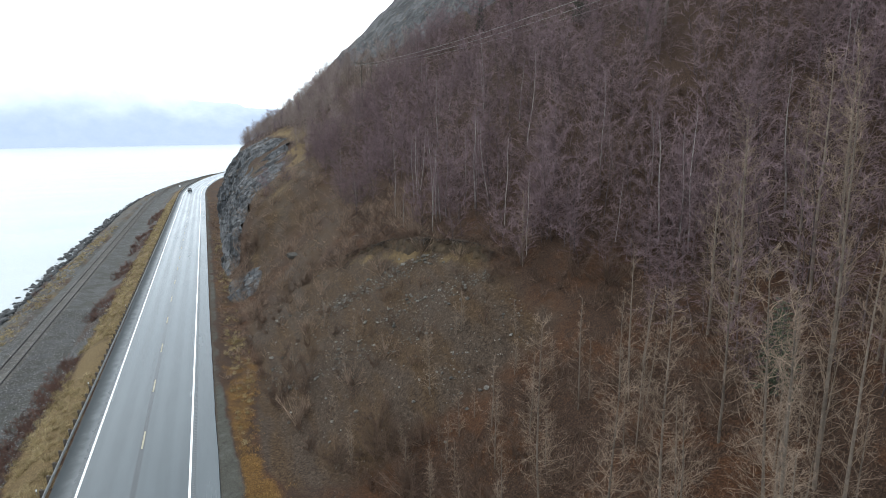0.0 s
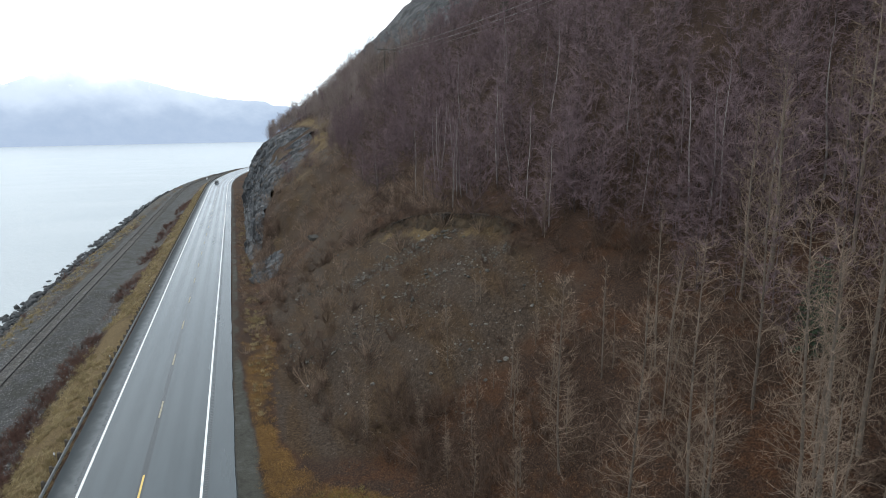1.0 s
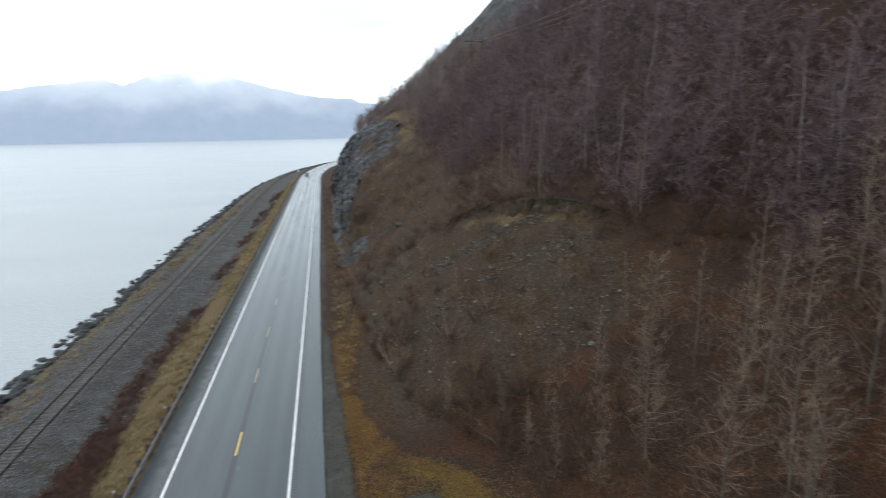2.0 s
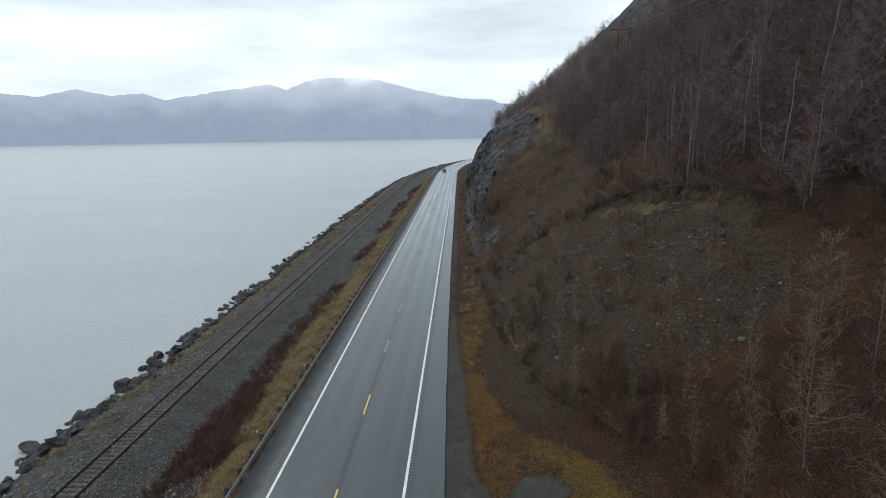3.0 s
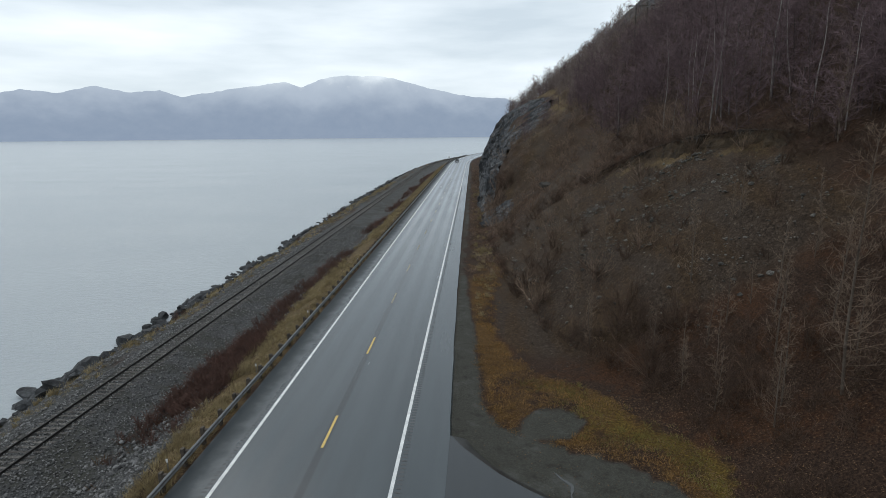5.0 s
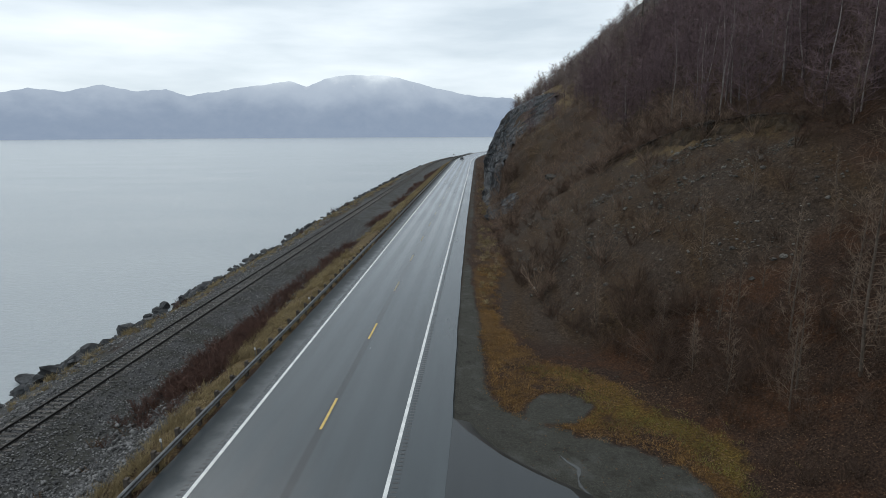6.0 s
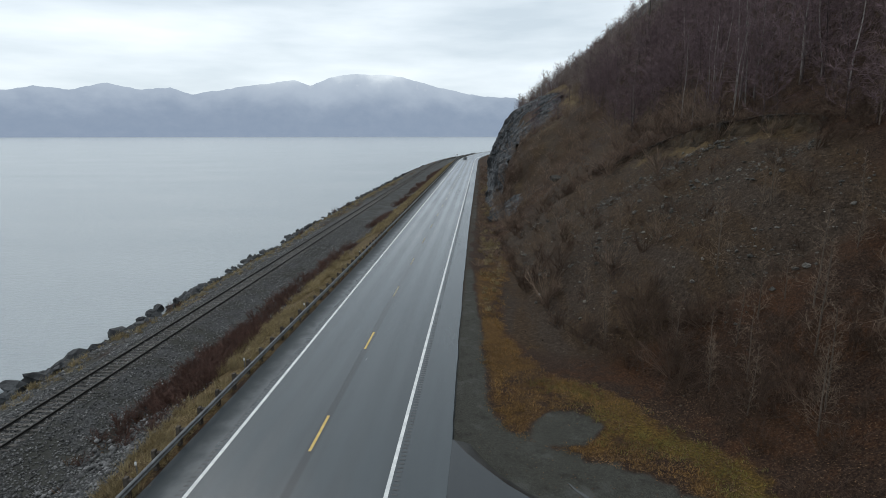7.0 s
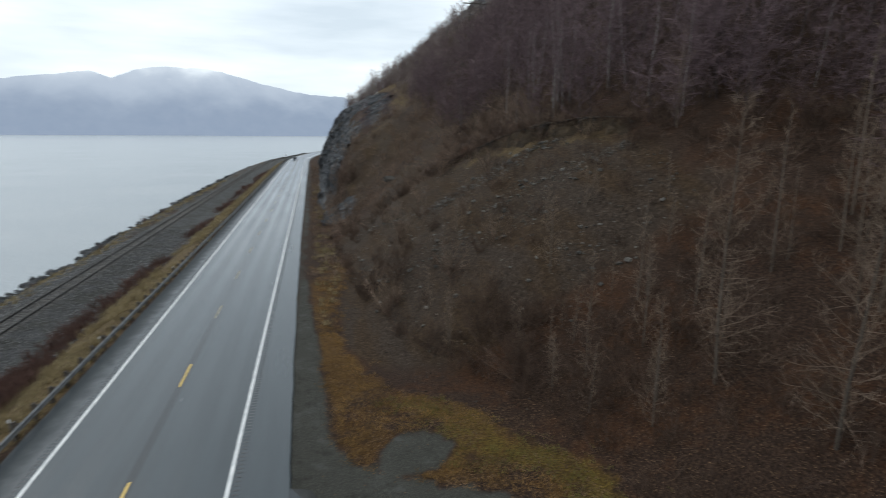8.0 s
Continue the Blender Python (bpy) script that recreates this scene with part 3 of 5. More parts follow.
n3 = vnoise(XX, YY, 1.3, 23)
SOFT = 1 - np.clip(LS / 0.55, 0, 1)
PATCH = bare_patch(UU, YY)
scree_m = smooth(-0.3, 1.2, DD - np.clip(verge_end(YY), -9, 1)) * (1 - smooth(0, 1, (DD - LW + 0.3 + 3.0 * SOFT) / (0.8 + 5.0 * SOFT))) * smooth(33, 40, YY + 0.25 * DD - 2 * n1) * (1 - smooth(70, 84, YY)) * np.clip(0.95 + 0.6 * n1, 0, 1) + smooth(2, 5, DD) * (1 - smooth(20, 27, DD)) * smooth(72, 84, YY) * (1 - smooth(180, 210, YY)) * np.clip(0.6 + 0.5 * n1, 0, 1)
crag_m = smooth(1.25, 1.9, steep) * (YY > 128) * (DD < 12) + smooth(-4, 5, ZZ - bare_above(YY) + 5 * n1) * 1.3
inward = smooth(0.25, 0.75, (UU - tongue_edge(YY)) / np.maximum(toe(YY) + verge_end(YY) - tongue_edge(YY), 0.5) + 0.35 * n2)
tongue = smooth(-0.5, 0.5, UU - tongue_edge(YY) - 0.35 * n2) * (1 - smooth(-0.7, 0.7, DD - verge_end(YY) - 0.6 * n2)) * (1 - PATCH)
gold_m = (smooth(0, 1.2, UU - gold_edge(YY) + 0.8 * n1) * (UU < -6.3)) * (0.75 + 0.4 * n2) + ((UU >= -6.3) & (UU < -5.5)) * (0.35 + 0.4 * n2) + tongue * (0.62 + 0.5 * n2 + 0.25 * n1 + 0.45 * n3) * (1 - 0.5 * smooth(46, 74, YY)) * (UU > 6) \
    + smooth(-2.6, -1.2, DD - LW) * (1 - smooth(-0.3, 0.3, DD - LW)) * np.clip(1.4 * LS, 0, 1) * (0.36 + 0.6 * n2 + 0.5 * n3) \
    + smooth(-1, 1, ZZ - cliff_top(YY)) * (1 - smooth(1.5, 4.5, ZZ - cliff_top(YY) + n1)) * smooth(135, 150, YY) * (1 - smooth(205, 225, YY)) * (UU > 8) * (0.7 + 0.5 * n2) \
    + smooth(2, 5, DD) * (1 - smooth(20, 26, DD)) * smooth(74, 90, YY) * (1 - smooth(170, 200, YY)) * (0.02 + 0.6 * n1) \
    + ((UU > -28) & (UU < -21.5)) * (0.42 + 0.6 * n2)
pull = smooth(5.5, 6.5, UU) * (1 - smooth(-0.4, 0.4, UU - tongue_edge(YY) - 0.35 * n2 - 0.2 * n1))
pull = np.maximum(pull, PATCH)
gravel_m = np.clip(((UU < np.minimum(gold_edge(YY), np.where(YY < 30, -8, -9.6))) & (UU > -21.6)) * 1.0 * np.where(UU > -12.8, np.clip(0.5 + 0.6 * n1 + 0.8 * (1 - smooth(25, 30, YY)), 0, 1), 1) + pull + ((UU < -21.5) * np.clip(0.55 + 0.5 * n1, 0, 1)), 0, 1)
moss_m = tongue * inward * smooth(9, 11, UU) * (1 - smooth(30, 35, YY)) * (0.7 + 0.45 * n1 + 0.4 * n3) * (YY > 15)
cover = np.stack([np.clip(scree_m + crag_m, 0, 1), np.clip(gold_m, 0, 1) * (1 - pull), gravel_m, np.clip(moss_m, 0, 1)], -1).reshape(-1, 4)
attr = ground.data.color_attributes.new("cover", "FLOAT_COLOR", "POINT")
attr.data.foreach_set("color", cover.astype(np.float32).ravel())
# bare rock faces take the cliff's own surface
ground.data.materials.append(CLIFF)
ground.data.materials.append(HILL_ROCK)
rocky = crag_m + 0.3 * n2
face_rock = (rocky[:-1, :-1] + rocky[1:, 1:] + rocky[:-1, 1:] + rocky[1:, :-1]).ravel() / 4 > 0.55
ground.data.polygons.foreach_set("material_index", (face_rock * np.where(ZZ[:-1, :-1].ravel() > 40, 2, 1)).astype(np.int32))

# ---------------------------------------------------------------- water and distance
sx = np.concatenate([-np.geomspace(4900, 60, 40), np.linspace(-50, 0, 8), np.geomspace(40, 4900, 12)])
sy = np.concatenate([np.linspace(-1500, -100, 8), np.linspace(0, 4900, 40)])
SX, SY = np.meshgrid(sx, sy)
water = new("water", grid_mesh("water", SX, SY, np.full_like(SX, SEA), WATER))
tagged(water, "calm pale grey silty sea inlet", "water", kind="structure")

CREST = [(-75, 0.06), (-60, 0.07), (-50, 0.066), (-41.4, 0.0594), (-39.2, 0.0672), (-36.9, 0.0626), (-34, 0.0751), (-31.5, 0.0659), (-29.2, 0.0714), (-27.4, 0.0611), (-24.5, 0.0711),
         (-19.9, 0.0846), (-18.3, 0.087), (-16.8, 0.0793), (-15.1, 0.0936), (-12.9, 0.0997), (-9.1, 0.0985), (-6.3, 0.0875), (-3, 0.0733), (-0.2, 0.0636), (3.2, 0.0612),
         (4, 0.0536), (10, 0.05), (25, 0.06), (50, 0.07)]
az = np.radians(np.linspace(-75, 50, 620))
rr = np.linspace(0, 1, 26)
AZ, RR = np.meshgrid(az, rr)
ripple = 9 * vnoise(AZ * 4400, AZ * 0, 120, 33, 4) + 4 * vnoise(AZ * 4400, AZ * 0, 25, 34, 2)
crest = ripple + np.interp(np.degrees(AZ), [a for a, e in CREST], [e for a, e in CREST]) * 4400 + 13
rise = np.where(RR < 0.8, (RR / 0.8) ** 1.15, 1 - (RR - 0.8) * 1.5)
rad = 3950 + 560 * RR
MX, MY = rad * np.sin(AZ) + 7, rad * np.cos(AZ)
MZ = SEA - 2 + (crest - SEA) * rise + 12 * vnoise(MX, MY, 160, 31, 4) * np.clip(RR * 4, 0, 1) * (RR < 0.75)
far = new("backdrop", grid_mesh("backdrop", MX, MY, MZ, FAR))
tagged(far, "glowing mountain backdrop in painted blue-grey haze, tops faded out as cloud", "mountains", kind="structure")


# ---------------------------------------------------------------- the rock cut beside the road
def cliff_sheet():
    yc = np.arange(84, 276, 0.6)
    top = cliff_top(yc)
    k = np.linspace(0, 1, 42)
    H = np.maximum(top, 0.05)[:, None] * k
    Y = np.repeat(yc[:, None], len(k), 1)
    wc, wb = smooth(96, 122, yc)[:, None], smooth(146, 195, yc)[:, None]
    d0 = np.interp(H, SLOPE[1], SLOPE[0]) * (1 - wc) + np.interp(H, CUT[1], CUT[0]) * wc * (1 - wb) + np.interp(H, BLUFF[1], BLUFF[0]) * wc * wb
    # broken in upright slabs and ledges, each block set forward or back
    big_ = np.round((vnoise(Y + 0.3 * H, H * 0.28, 3.6, 102, 2)) * 3.5) / 3.5
    small_ = np.round((vnoise(Y + 0.25 * H, H * 0.3, 1.4, 103, 2)) * 3) / 3
    dent = 2.3 * big_ + 1.0 * small_ + 0.3 * vnoise(Y, H, 0.7, 104, 2)
    U = d0 + 0.9 - 2.1 * smooth(0.5, 3, top)[:, None] + 1.2 * (1 - smooth(104, 124, Y)) - dent * np.clip(k * 5, 0.15, 1) * smooth(0.5, 3, top)[:, None]
    U = U + 1.6 * smooth(0.86, 1.0, k)
    X = U + toe(Y) + centre(Y)
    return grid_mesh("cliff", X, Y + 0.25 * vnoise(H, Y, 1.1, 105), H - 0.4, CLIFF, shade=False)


tagged(new("cliff", cliff_sheet()), "fractured blue-grey rock cliff cut beside the road", "cliff", kind="structure")


# ---------------------------------------------------------------- the road
def strip(name, u0, u1, ya, yb, z0, mat, step=3.0, cols=2, skirt=0.0):
    """A band along the road between two offsets (numbers or functions of y), with UVs in metres."""
    yy = np.arange(ya, yb + step * 0.5, step)
    a = u0(yy) if callable(u0) else np.full_like(yy, u0)
    b = u1(yy) if callable(u1) else np.full_like(yy, u1)
    k = np.linspace(0, 1, cols)
    U = a[:, None] * (1 - k) + b[:, None] * k
    Y = np.repeat(yy[:, None], cols, 1)
    Z = z0 - 0.008 * np.abs(U)
    if skirt:
        U = np.concatenate([U[:, :1] - 0.12, U, U[:, -1:] + 0.12], 1)
        Y = np.concatenate([Y[:, :1], Y, Y[:, -1:]], 1)
        Z = np.concatenate([Z[:, :1] - skirt, Z, Z[:, -1:] - skirt], 1)
    me = grid_mesh(name, U + centre(Y), Y, Z, mat, shade=False)
    uv = me.uv_layers.new(name="plan")
    loops = np.empty(len(me.loops), np.int32)
    me.loops.foreach_get("vertex_index", loops)
    uv.data.foreach_set("uv", np.stack([U.ravel()[loops], Y.ravel()[loops]], -1).astype(np.float32).ravel())
    return me


def east_edge(y):
    return np.interp(y, [-60, 19, 25, 37, 52, 84, 134, 260], [6.22, 6.22, 6.25, 6.06, 5.9, 5.72, 5.7, 5.7]) + 0.05 * vnoise(y * 0, y, 2.5, 41)


road = new("road", strip("road", lambda y: -5.78 + 0.05 * vnoise(y * 0, y, 2, 42), east_edge, -60, 640, 0.0, ASPHALT, 1.0, 12, 0.2))
tagged(road, "wet grey two-lane asphalt highway with worn seam", "road", kind="structure")
for u, nm in ((-3.9, "edge_line"), (3.9, "edge_line")):
    ob = part(nm, strip(nm, u - 0.085, u + 0.085, -60, 640, 0.007, WHITE_PAINT, 2.0), road, "solid white edge line")
dash = strip("centre_dash", -0.07, 0.07, -1.6, 1.6, 0.007, YELLOW_PAINT, 1.6)
WORN_PAINT = grained("rubbed_off_road_paint", (0.13, 0.12, 0.09), (0.4, 0.36, 0.25), 0.5, 2.0, 14.0, 0.1)
worn_dash = strip("centre_dash", -0.07, 0.07, -1.6, 1.6, 0.007, WORN_PAINT, 1.6)
for k in range(-6, 23):
    y = 25.3 + 12.0 * k
    ob = part("centre_dash", dash if y < 48 else worn_dash, road)
    ob.location = (float(centre(y)), y, 0)
    ob.rotation_euler.z = -math.atan(float(centre(y + 1) - centre(y - 1)) / 2)

# beside both edge lines, raised bars with the milled grooves' shade in their colour
GROOVE_SHADE = grained("painted_groove_shade", (0.04, 0.042, 0.044), (0.075, 0.078, 0.08), 0.45, 3.0, 30.0, 0.2)
s = Soup()
for u in (-4.2, 4.2):
    for i in range(520):
        y = 6 + 0.3 * i
        s.box((u, y, 0.004 - 0.008 * abs(u)), (0.24, 0.1, 0.004))
tagged(new("rumble_strip", s.mesh("rumble_strip", GROOVE_SHADE)), "thin raised bars painted as shaded rumble grooves beside the edge lines", "rumble strip", kind="stuff")

# paved mouth of the pull-out, cracked at its joint with the road
APRON = make_asphalt()
APRON.name = "older_asphalt"
ys_a = np.linspace(-12, 25.2, 38)
apron_edge = np.interp(ys_a, [-12, 8, 17, 20.0, 21.8, 24.2, 25.2], [14.6, 13.0, 12.6, 11.5, 8.9, 6.95, 6.3]) + 0.12 * vnoise(ys_a * 0, ys_a, 1.3, 43)
k = np.linspace(0, 1, 8)
AU = 6.16 * (1 - k) + np.maximum(apron_edge, 6.3)[:, None] * k
AY = np.repeat(ys_a[:, None], 8, 1)
AZ_ = -0.062 + 0 * AU - 0.05 * (AU - 6.3)
AU = np.concatenate([AU, AU[:, -1:] + 0.15], 1)
AY = np.concatenate([AY, AY[:, -1:]], 1)
AZ_ = np.concatenate([AZ_, AZ_[:, -1:] - 0.16], 1)
apron = new("pavement", grid_mesh("pavement", AU, AY, AZ_, APRON, shade=False))
tagged(apron, "wet asphalt apron of a roadside pull-out", "pavement", kind="structure")


SILT = grained("dark_wet_silt", (0.012, 0.012, 0.011), (0.04, 0.039, 0.035), 0.45, 1.2, 25.0, 0.4, 0.01)
MU = np.stack([AU[:, -2] - 0.02, AU[:, -2] + 0.35 + 0.12 * vnoise(ys_a * 0, ys_a, 0.9, 44), AU[:, -2] + 0.75 + 0.35 * vnoise(ys_a * 0, ys_a, 1.7, 45)], 1)
MY_ = np.repeat(ys_a[:, None], 3, 1)
MZ_ = np.stack([AZ_[:, -2] - 0.02, (AZ_[:, -2] + land(MU[:, 2], ys_a)) / 2 + 0.01, land(MU[:, 2], ys_a) + 0.01], 1)
part("wet_margin", grid_mesh("wet_margin", MU, MY_, MZ_, SILT), apron, "dark wet silt along the apron's edge")


# shallow runnels of rain water on the pull-out
PUDDLE = grained("still_rain_water", (0.03, 0.032, 0.031), (0.06, 0.062, 0.06), 0.2, 1.0, 6.0, 0.0, spec=0.4)
for course in (((11.3, 23.0, 0.1), (11.6, 22.5, 0.22), (12.0, 22.0, 0.3), (11.8, 21.4, 0.16), (11.8, 20.8, 0.24), (12.0, 20.2, 0.3)),
               ((8.7, 21.95, 0.05), (9.2, 21.8, 0.2), (9.8, 21.9, 0.06))):
    cu, cy, cw = (np.interp(np.linspace(0, 1, 22), np.linspace(0, 1, len(course)), [c[i] for c in course]) for i in range(3))
    cw = 0.26 * cw * (1 + 0.8 * vnoise(cu * 3, cy * 3, 0.8, 47))
    cu = cu + 0.08 * vnoise(cu, cy, 0.5, 48)
    along = np.stack([np.gradient(cu), np.gradient(cy)], 1)
    along /= np.linalg.norm(along, axis=1)[:, None]
    side = np.linspace(-1, 1, 3)
    PU = cu[:, None] + along[:, 1:] * cw[:, None] * side
    PY = cy[:, None] - along[:, :1] * cw[:, None] * side
    puddle = new("puddle", grid_mesh("puddle", PU, PY, np.maximum(land(PU, PY), land(cu, cy)[:, None]) + 0.02, PUDDLE))
    tagged(puddle, "thin runnel of rain water on the gravel", "puddle", "runnels of water on the pull-out")

# ---------------------------------------------------------------- guardrail
def guardrail():
    rail_thing = thing("guardrail", "weathered steel roadside guardrail on wooden posts", "guardrail")
    wave = [(0.0, -0.155), (0.045, -0.13), (0.075, -0.1), (0.075, -0.06), (0.02, -0.025), (0.02, 0.025), (0.075, 0.06), (0.075, 0.1), (0.045, 0.13), (0.0, 0.155)]
    s = Soup()
    for y in (0.0, 3.81):
        for dx, dz in wave:
            s.v.append((dx, y, dz))
        for dx, dz in wave:
            s.v.append((dx - 0.012, y, dz))
    n = len(wave)
    for i in range(n - 1):
        s.f += [(i, 2 * n + i, 2 * n + i + 1, i + 1), (n + i + 1, 3 * n + i + 1, 3 * n + i, n + i)]
    s.f += [(0, n, 3 * n, 2 * n), (n - 1, 3 * n - 1, 4 * n - 1, 2 * n - 1)]
    beam = s.mesh("beam", GALVANISED)
    s = Soup()
    s.box((0, 0, 0.15), (0.16, 0.2, 1.3), bevel=0.015)
    post = s.mesh("post", POST_WOOD)
    s = Soup()
    s.box((0, 0, 0), (0.16, 0.16, 0.34), bevel=0.012)
    block = s.mesh("block", POST_WOOD)
    rng = random.Random(3)
    for i in range(110):
        y = -19.78 + 3.81 * i
        uu = -5.85 + float(np.interp(y, [40, 100], [0, 0.2]))
        b = part("beam", beam, rail_thing)
        turn = -math.atan(float(centre(y + 3.81) - centre(y)) / 3.81)
        b.location, b.rotation_euler.z = (uu + float(centre(y)), y, 0.53), turn
        for k in (0, 1):
            yy = y + 1.905 * k
            x = uu + float(centre(yy))
            p = part("post", post, rail_thing)
            p.location, p.rotation_euler = (x - 0.27, yy, -0.02 + rng.uniform(-0.03, 0.03)), (rng.uniform(-0.03, 0.03), rng.uniform(-0.03, 0.03), turn)
            q = part("block", block, rail_thing)
            q.location, q.rotation_euler.z = (x - 0.098, yy, 0.54), turn
    return rail_thing


guardrail()


# ---------------------------------------------------------------- railway
TRACK, HEAD = -18.5, -2.37


def track():
    tr = thing("railway_track", "single railway track on weathered wooden ties", "railway track")
    yy = np.arange(-30, 520, 4.0)
    for side in (-0.753, 0.753):
        prof = [(-0.07, -0.17), (0.07, -0.17), (0.07, -0.15), (0.026, -0.12), (0.026, -0.04), (0.042, -0.03), (0.042, -0.004), (0.035, 0.0),
                (-0.035, 0.0), (-0.042, -0.004), (-0.042, -0.03), (-0.026, -0.04), (-0.026, -0.12), (-0.07, -0.15)]
        s = Soup()
        for y in yy:
            for dx, dz in prof:
                s.v.append((float(centre(y)) + TRACK + side + dx, y, HEAD + dz))
        n = len(prof)
        for i in range(len(yy) - 1):
            for k in range(n):
                k2 = (k + 1) % n
                s.f.append((i * n + k, i * n + k2, (i + 1) * n + k2, (i + 1) * n + k))
        part("rail", s.mesh("rail", STEEL), tr, "dark steel rail with a worn head")
    s = Soup()
    s.box((0, 0, 0), (2.6, 0.23, 0.18), bevel=0.015)
    tie = s.mesh("tie", TIE_WOOD)
    rng = random.Random(5)
    rest = Soup()
    for i in range(880):
        y = 8 + 0.52 * i
        x = float(centre(y)) + TRACK
        if i < 290:
            t = part("tie", tie, tr)
            t.location, t.rotation_euler.z = (x + rng.uniform(-0.04, 0.04), y, HEAD - 0.255), rng.uniform(-0.012, 0.012)
        else:
            rest.box((x + rng.uniform(-0.04, 0.04), y, HEAD - 0.255), (2.6, 0.23, 0.18))
    tagged(part("distant_tie_row", rest.mesh("distant_tie_row", TIE_WOOD), tr), kind="stuff")


track()


# ---------------------------------------------------------------- stones
def stone(rng, level=2, flat=0.7, jag=0.35):
    """An angular broken rock of about one metre: vertices and triangles."""
    bm = bmesh.new()
    bmesh.ops.create_icosphere(bm, subdivisions=level, radius=0.5)
    cuts = [(Vector((rng.gauss(0, 1), rng.gauss(0, 1), rng.gauss(0, 1))).normalized(), rng.uniform(0.2, 0.4)) for _ in range(11)]
    st = Vector((rng.uniform(0.8, 1.3), rng.uniform(0.7, 1.1), flat * rng.uniform(0.8, 1.2)))
    for v in bm.verts:
        for nrm, lim in cuts:
            k = v.co.dot(nrm)
            if k > lim:
                v.co -= nrm * (k - lim)
        v.co += Vector((rng.gauss(0, 1), rng.gauss(0, 1), rng.gauss(0, 1))) * 0.09 * jag
        v.co = Vector((v.co.x * st.x, v.co.y * st.y, v.co.z * st.z))
    bm.verts.ensure_lookup_table()
    V = np.array([v.co[:] for v in bm.verts])
    F = np.array([[v.index for v in f.verts] for f in bm.faces])
    bm.free()
    return V, F


def stone_mesh(name, vf, mat):
    me = bpy.data.meshes.new(name)
    me.from_pydata(vf[0].tolist(), [], vf[1].tolist())
    me.materials.append(mat)
    return me


rng = random.Random(11)
BOULDERS = [stone(rng, 2, 0.75) for _ in range(7)]
PEBBLES = [stone(rng, 1, 0.75) for _ in range(6)]
ROUGH = [stone(rng, 2, 0.75) for _ in range(6)]
boulder_meshes = [stone_mesh("boulder", b, ROCK) for b in BOULDERS]

# riprap along the water's edge
rest = []
count = 0
for i in range(2500):
    y = 26 + (i / 2500) ** 1.25 * 400
    u = rng.uniform(-32.0, -26.9) + float(np.interp(y, [60, 110, 200, 330], [0, -1.0, -2.0, -2.0]))
    gap = 0.5 + 0.5 * float(vnoise(0, y, 9, 51))
    if rng.random() > 0.42 + 0.8 * gap:
        continue
    if 47 < y < 60 and rng.random() < 0.6:
        continue
    x = u + float(centre(y))
    size = 0.6 + 2.0 * rng.random() ** 2.2 * (0.4 + gap)
    z = max(zland(x, y), SEA - 0.25) + 0.16 * size
    if count < 290 and y < 150:
        ob = new("shore_boulder", boulder_meshes[i % 7])
        ob.location, ob.scale = (x, y, z), (size, size * rng.uniform(0.8, 1.2), size * rng.uniform(0.7, 1.1))
        ob.rotation_euler = (rng.uniform(-0.3, 0.3), rng.uniform(-0.3, 0.3), rng.uniform(0, 6.28))
        tagged(ob, "dark angular riprap boulder at the water's edge", "boulder", "riprap boulders along the shore")
        count += 1
    else:
        rest.append((x, y, z, rng.uniform(0, 6.28), size, rng.uniform(0.7, 1.1), i))
tagged(new("far_riprap", scattered("far_riprap", PEBBLES, rest, ROCK)), "dark riprap stones along the shore", "riprap", kind="stuff")

# the largest single rocks: on the shore, then on the slope
for x, y, size, mat, lab in ((-29.0, 51.0, 2.5, ROCK, "big grey boulder at the water's edge"), (-28.9, 43.6, 2.3, ROCK, "big dark boulder at the water's edge"),
                             (12.3, 62.0, 0.8, SCREE_STONE, "pale fallen rock at the slope's foot"), (26.0, 33.9, 0.6, SCREE_STONE, "pale fallen rock on the scree"),
                             (25.6, 34.3, 0.45, SCREE_STONE, "pale fallen rock on the scree"), (19.3, 90.2, 2.2, SCREE_STONE, "pale flat slab of rock on the slope"),
                             (21.8, 53.1, 0.7, SCREE_STONE, "pale fallen rock on the scree"), (28.3, 53.4, 0.8, SCREE_STONE, "pale rock at the scarp's lip")):
    i = rng.randrange(7)
    ob = new("boulder", stone_mesh("boulder", BOULDERS[i], mat))
    ob.location, ob.scale = (x, y, zland(x, y) + 0.15 * size), (size, size * 0.9, size * 0.8)
    ob.rotation_euler.z = rng.uniform(0, 6.28)
    tagged(ob, lab, "boulder")

# loose stones on the scree, thickest in lenses
nr = np.random.default_rng(4)


def lens(x, y):
    """Where loose stone lies: long tongues that run aslant down the bowl."""
    return 1.15 * vnoise(0.2 * (x - y), 0.71 * (x + y), 2.6, 61) + 0.6 * np.exp(-((x + y - 82) / 2.6) ** 2) + 0.4 * np.exp(-((x + y - 73) / 1.6) ** 2) * smooth(20, 24, x) - 0.18


N = 22000
yy = nr.uniform(33, 81, N)
dd = nr.uniform(0.5, 19.5, N)
xx = dd + toe(yy)
w = -0.26 + 1.3 * lens(xx, yy) + 0.2 * smooth(5, 11, dd)
keep = (dd < lip(yy)[0] - 0.8) & (nr.random(N) < np.clip(w, 0.05, 0.9)) & (nr.random(N) < 1 - 0.9 * smooth(62, 79, yy))
xx, yy = xx[keep], yy[keep]
size = 0.15 + 0.55 * nr.random(len(xx)) ** 2.6
rows = np.stack([xx, yy, land(xx, yy) + 0.1 * size, nr.uniform(0, 6.28, len(xx)), size, nr.uniform(0.6, 1.1, len(xx)), nr.integers(0, 6, len(xx))], -1)
big = rows[:, 4] > 0.3
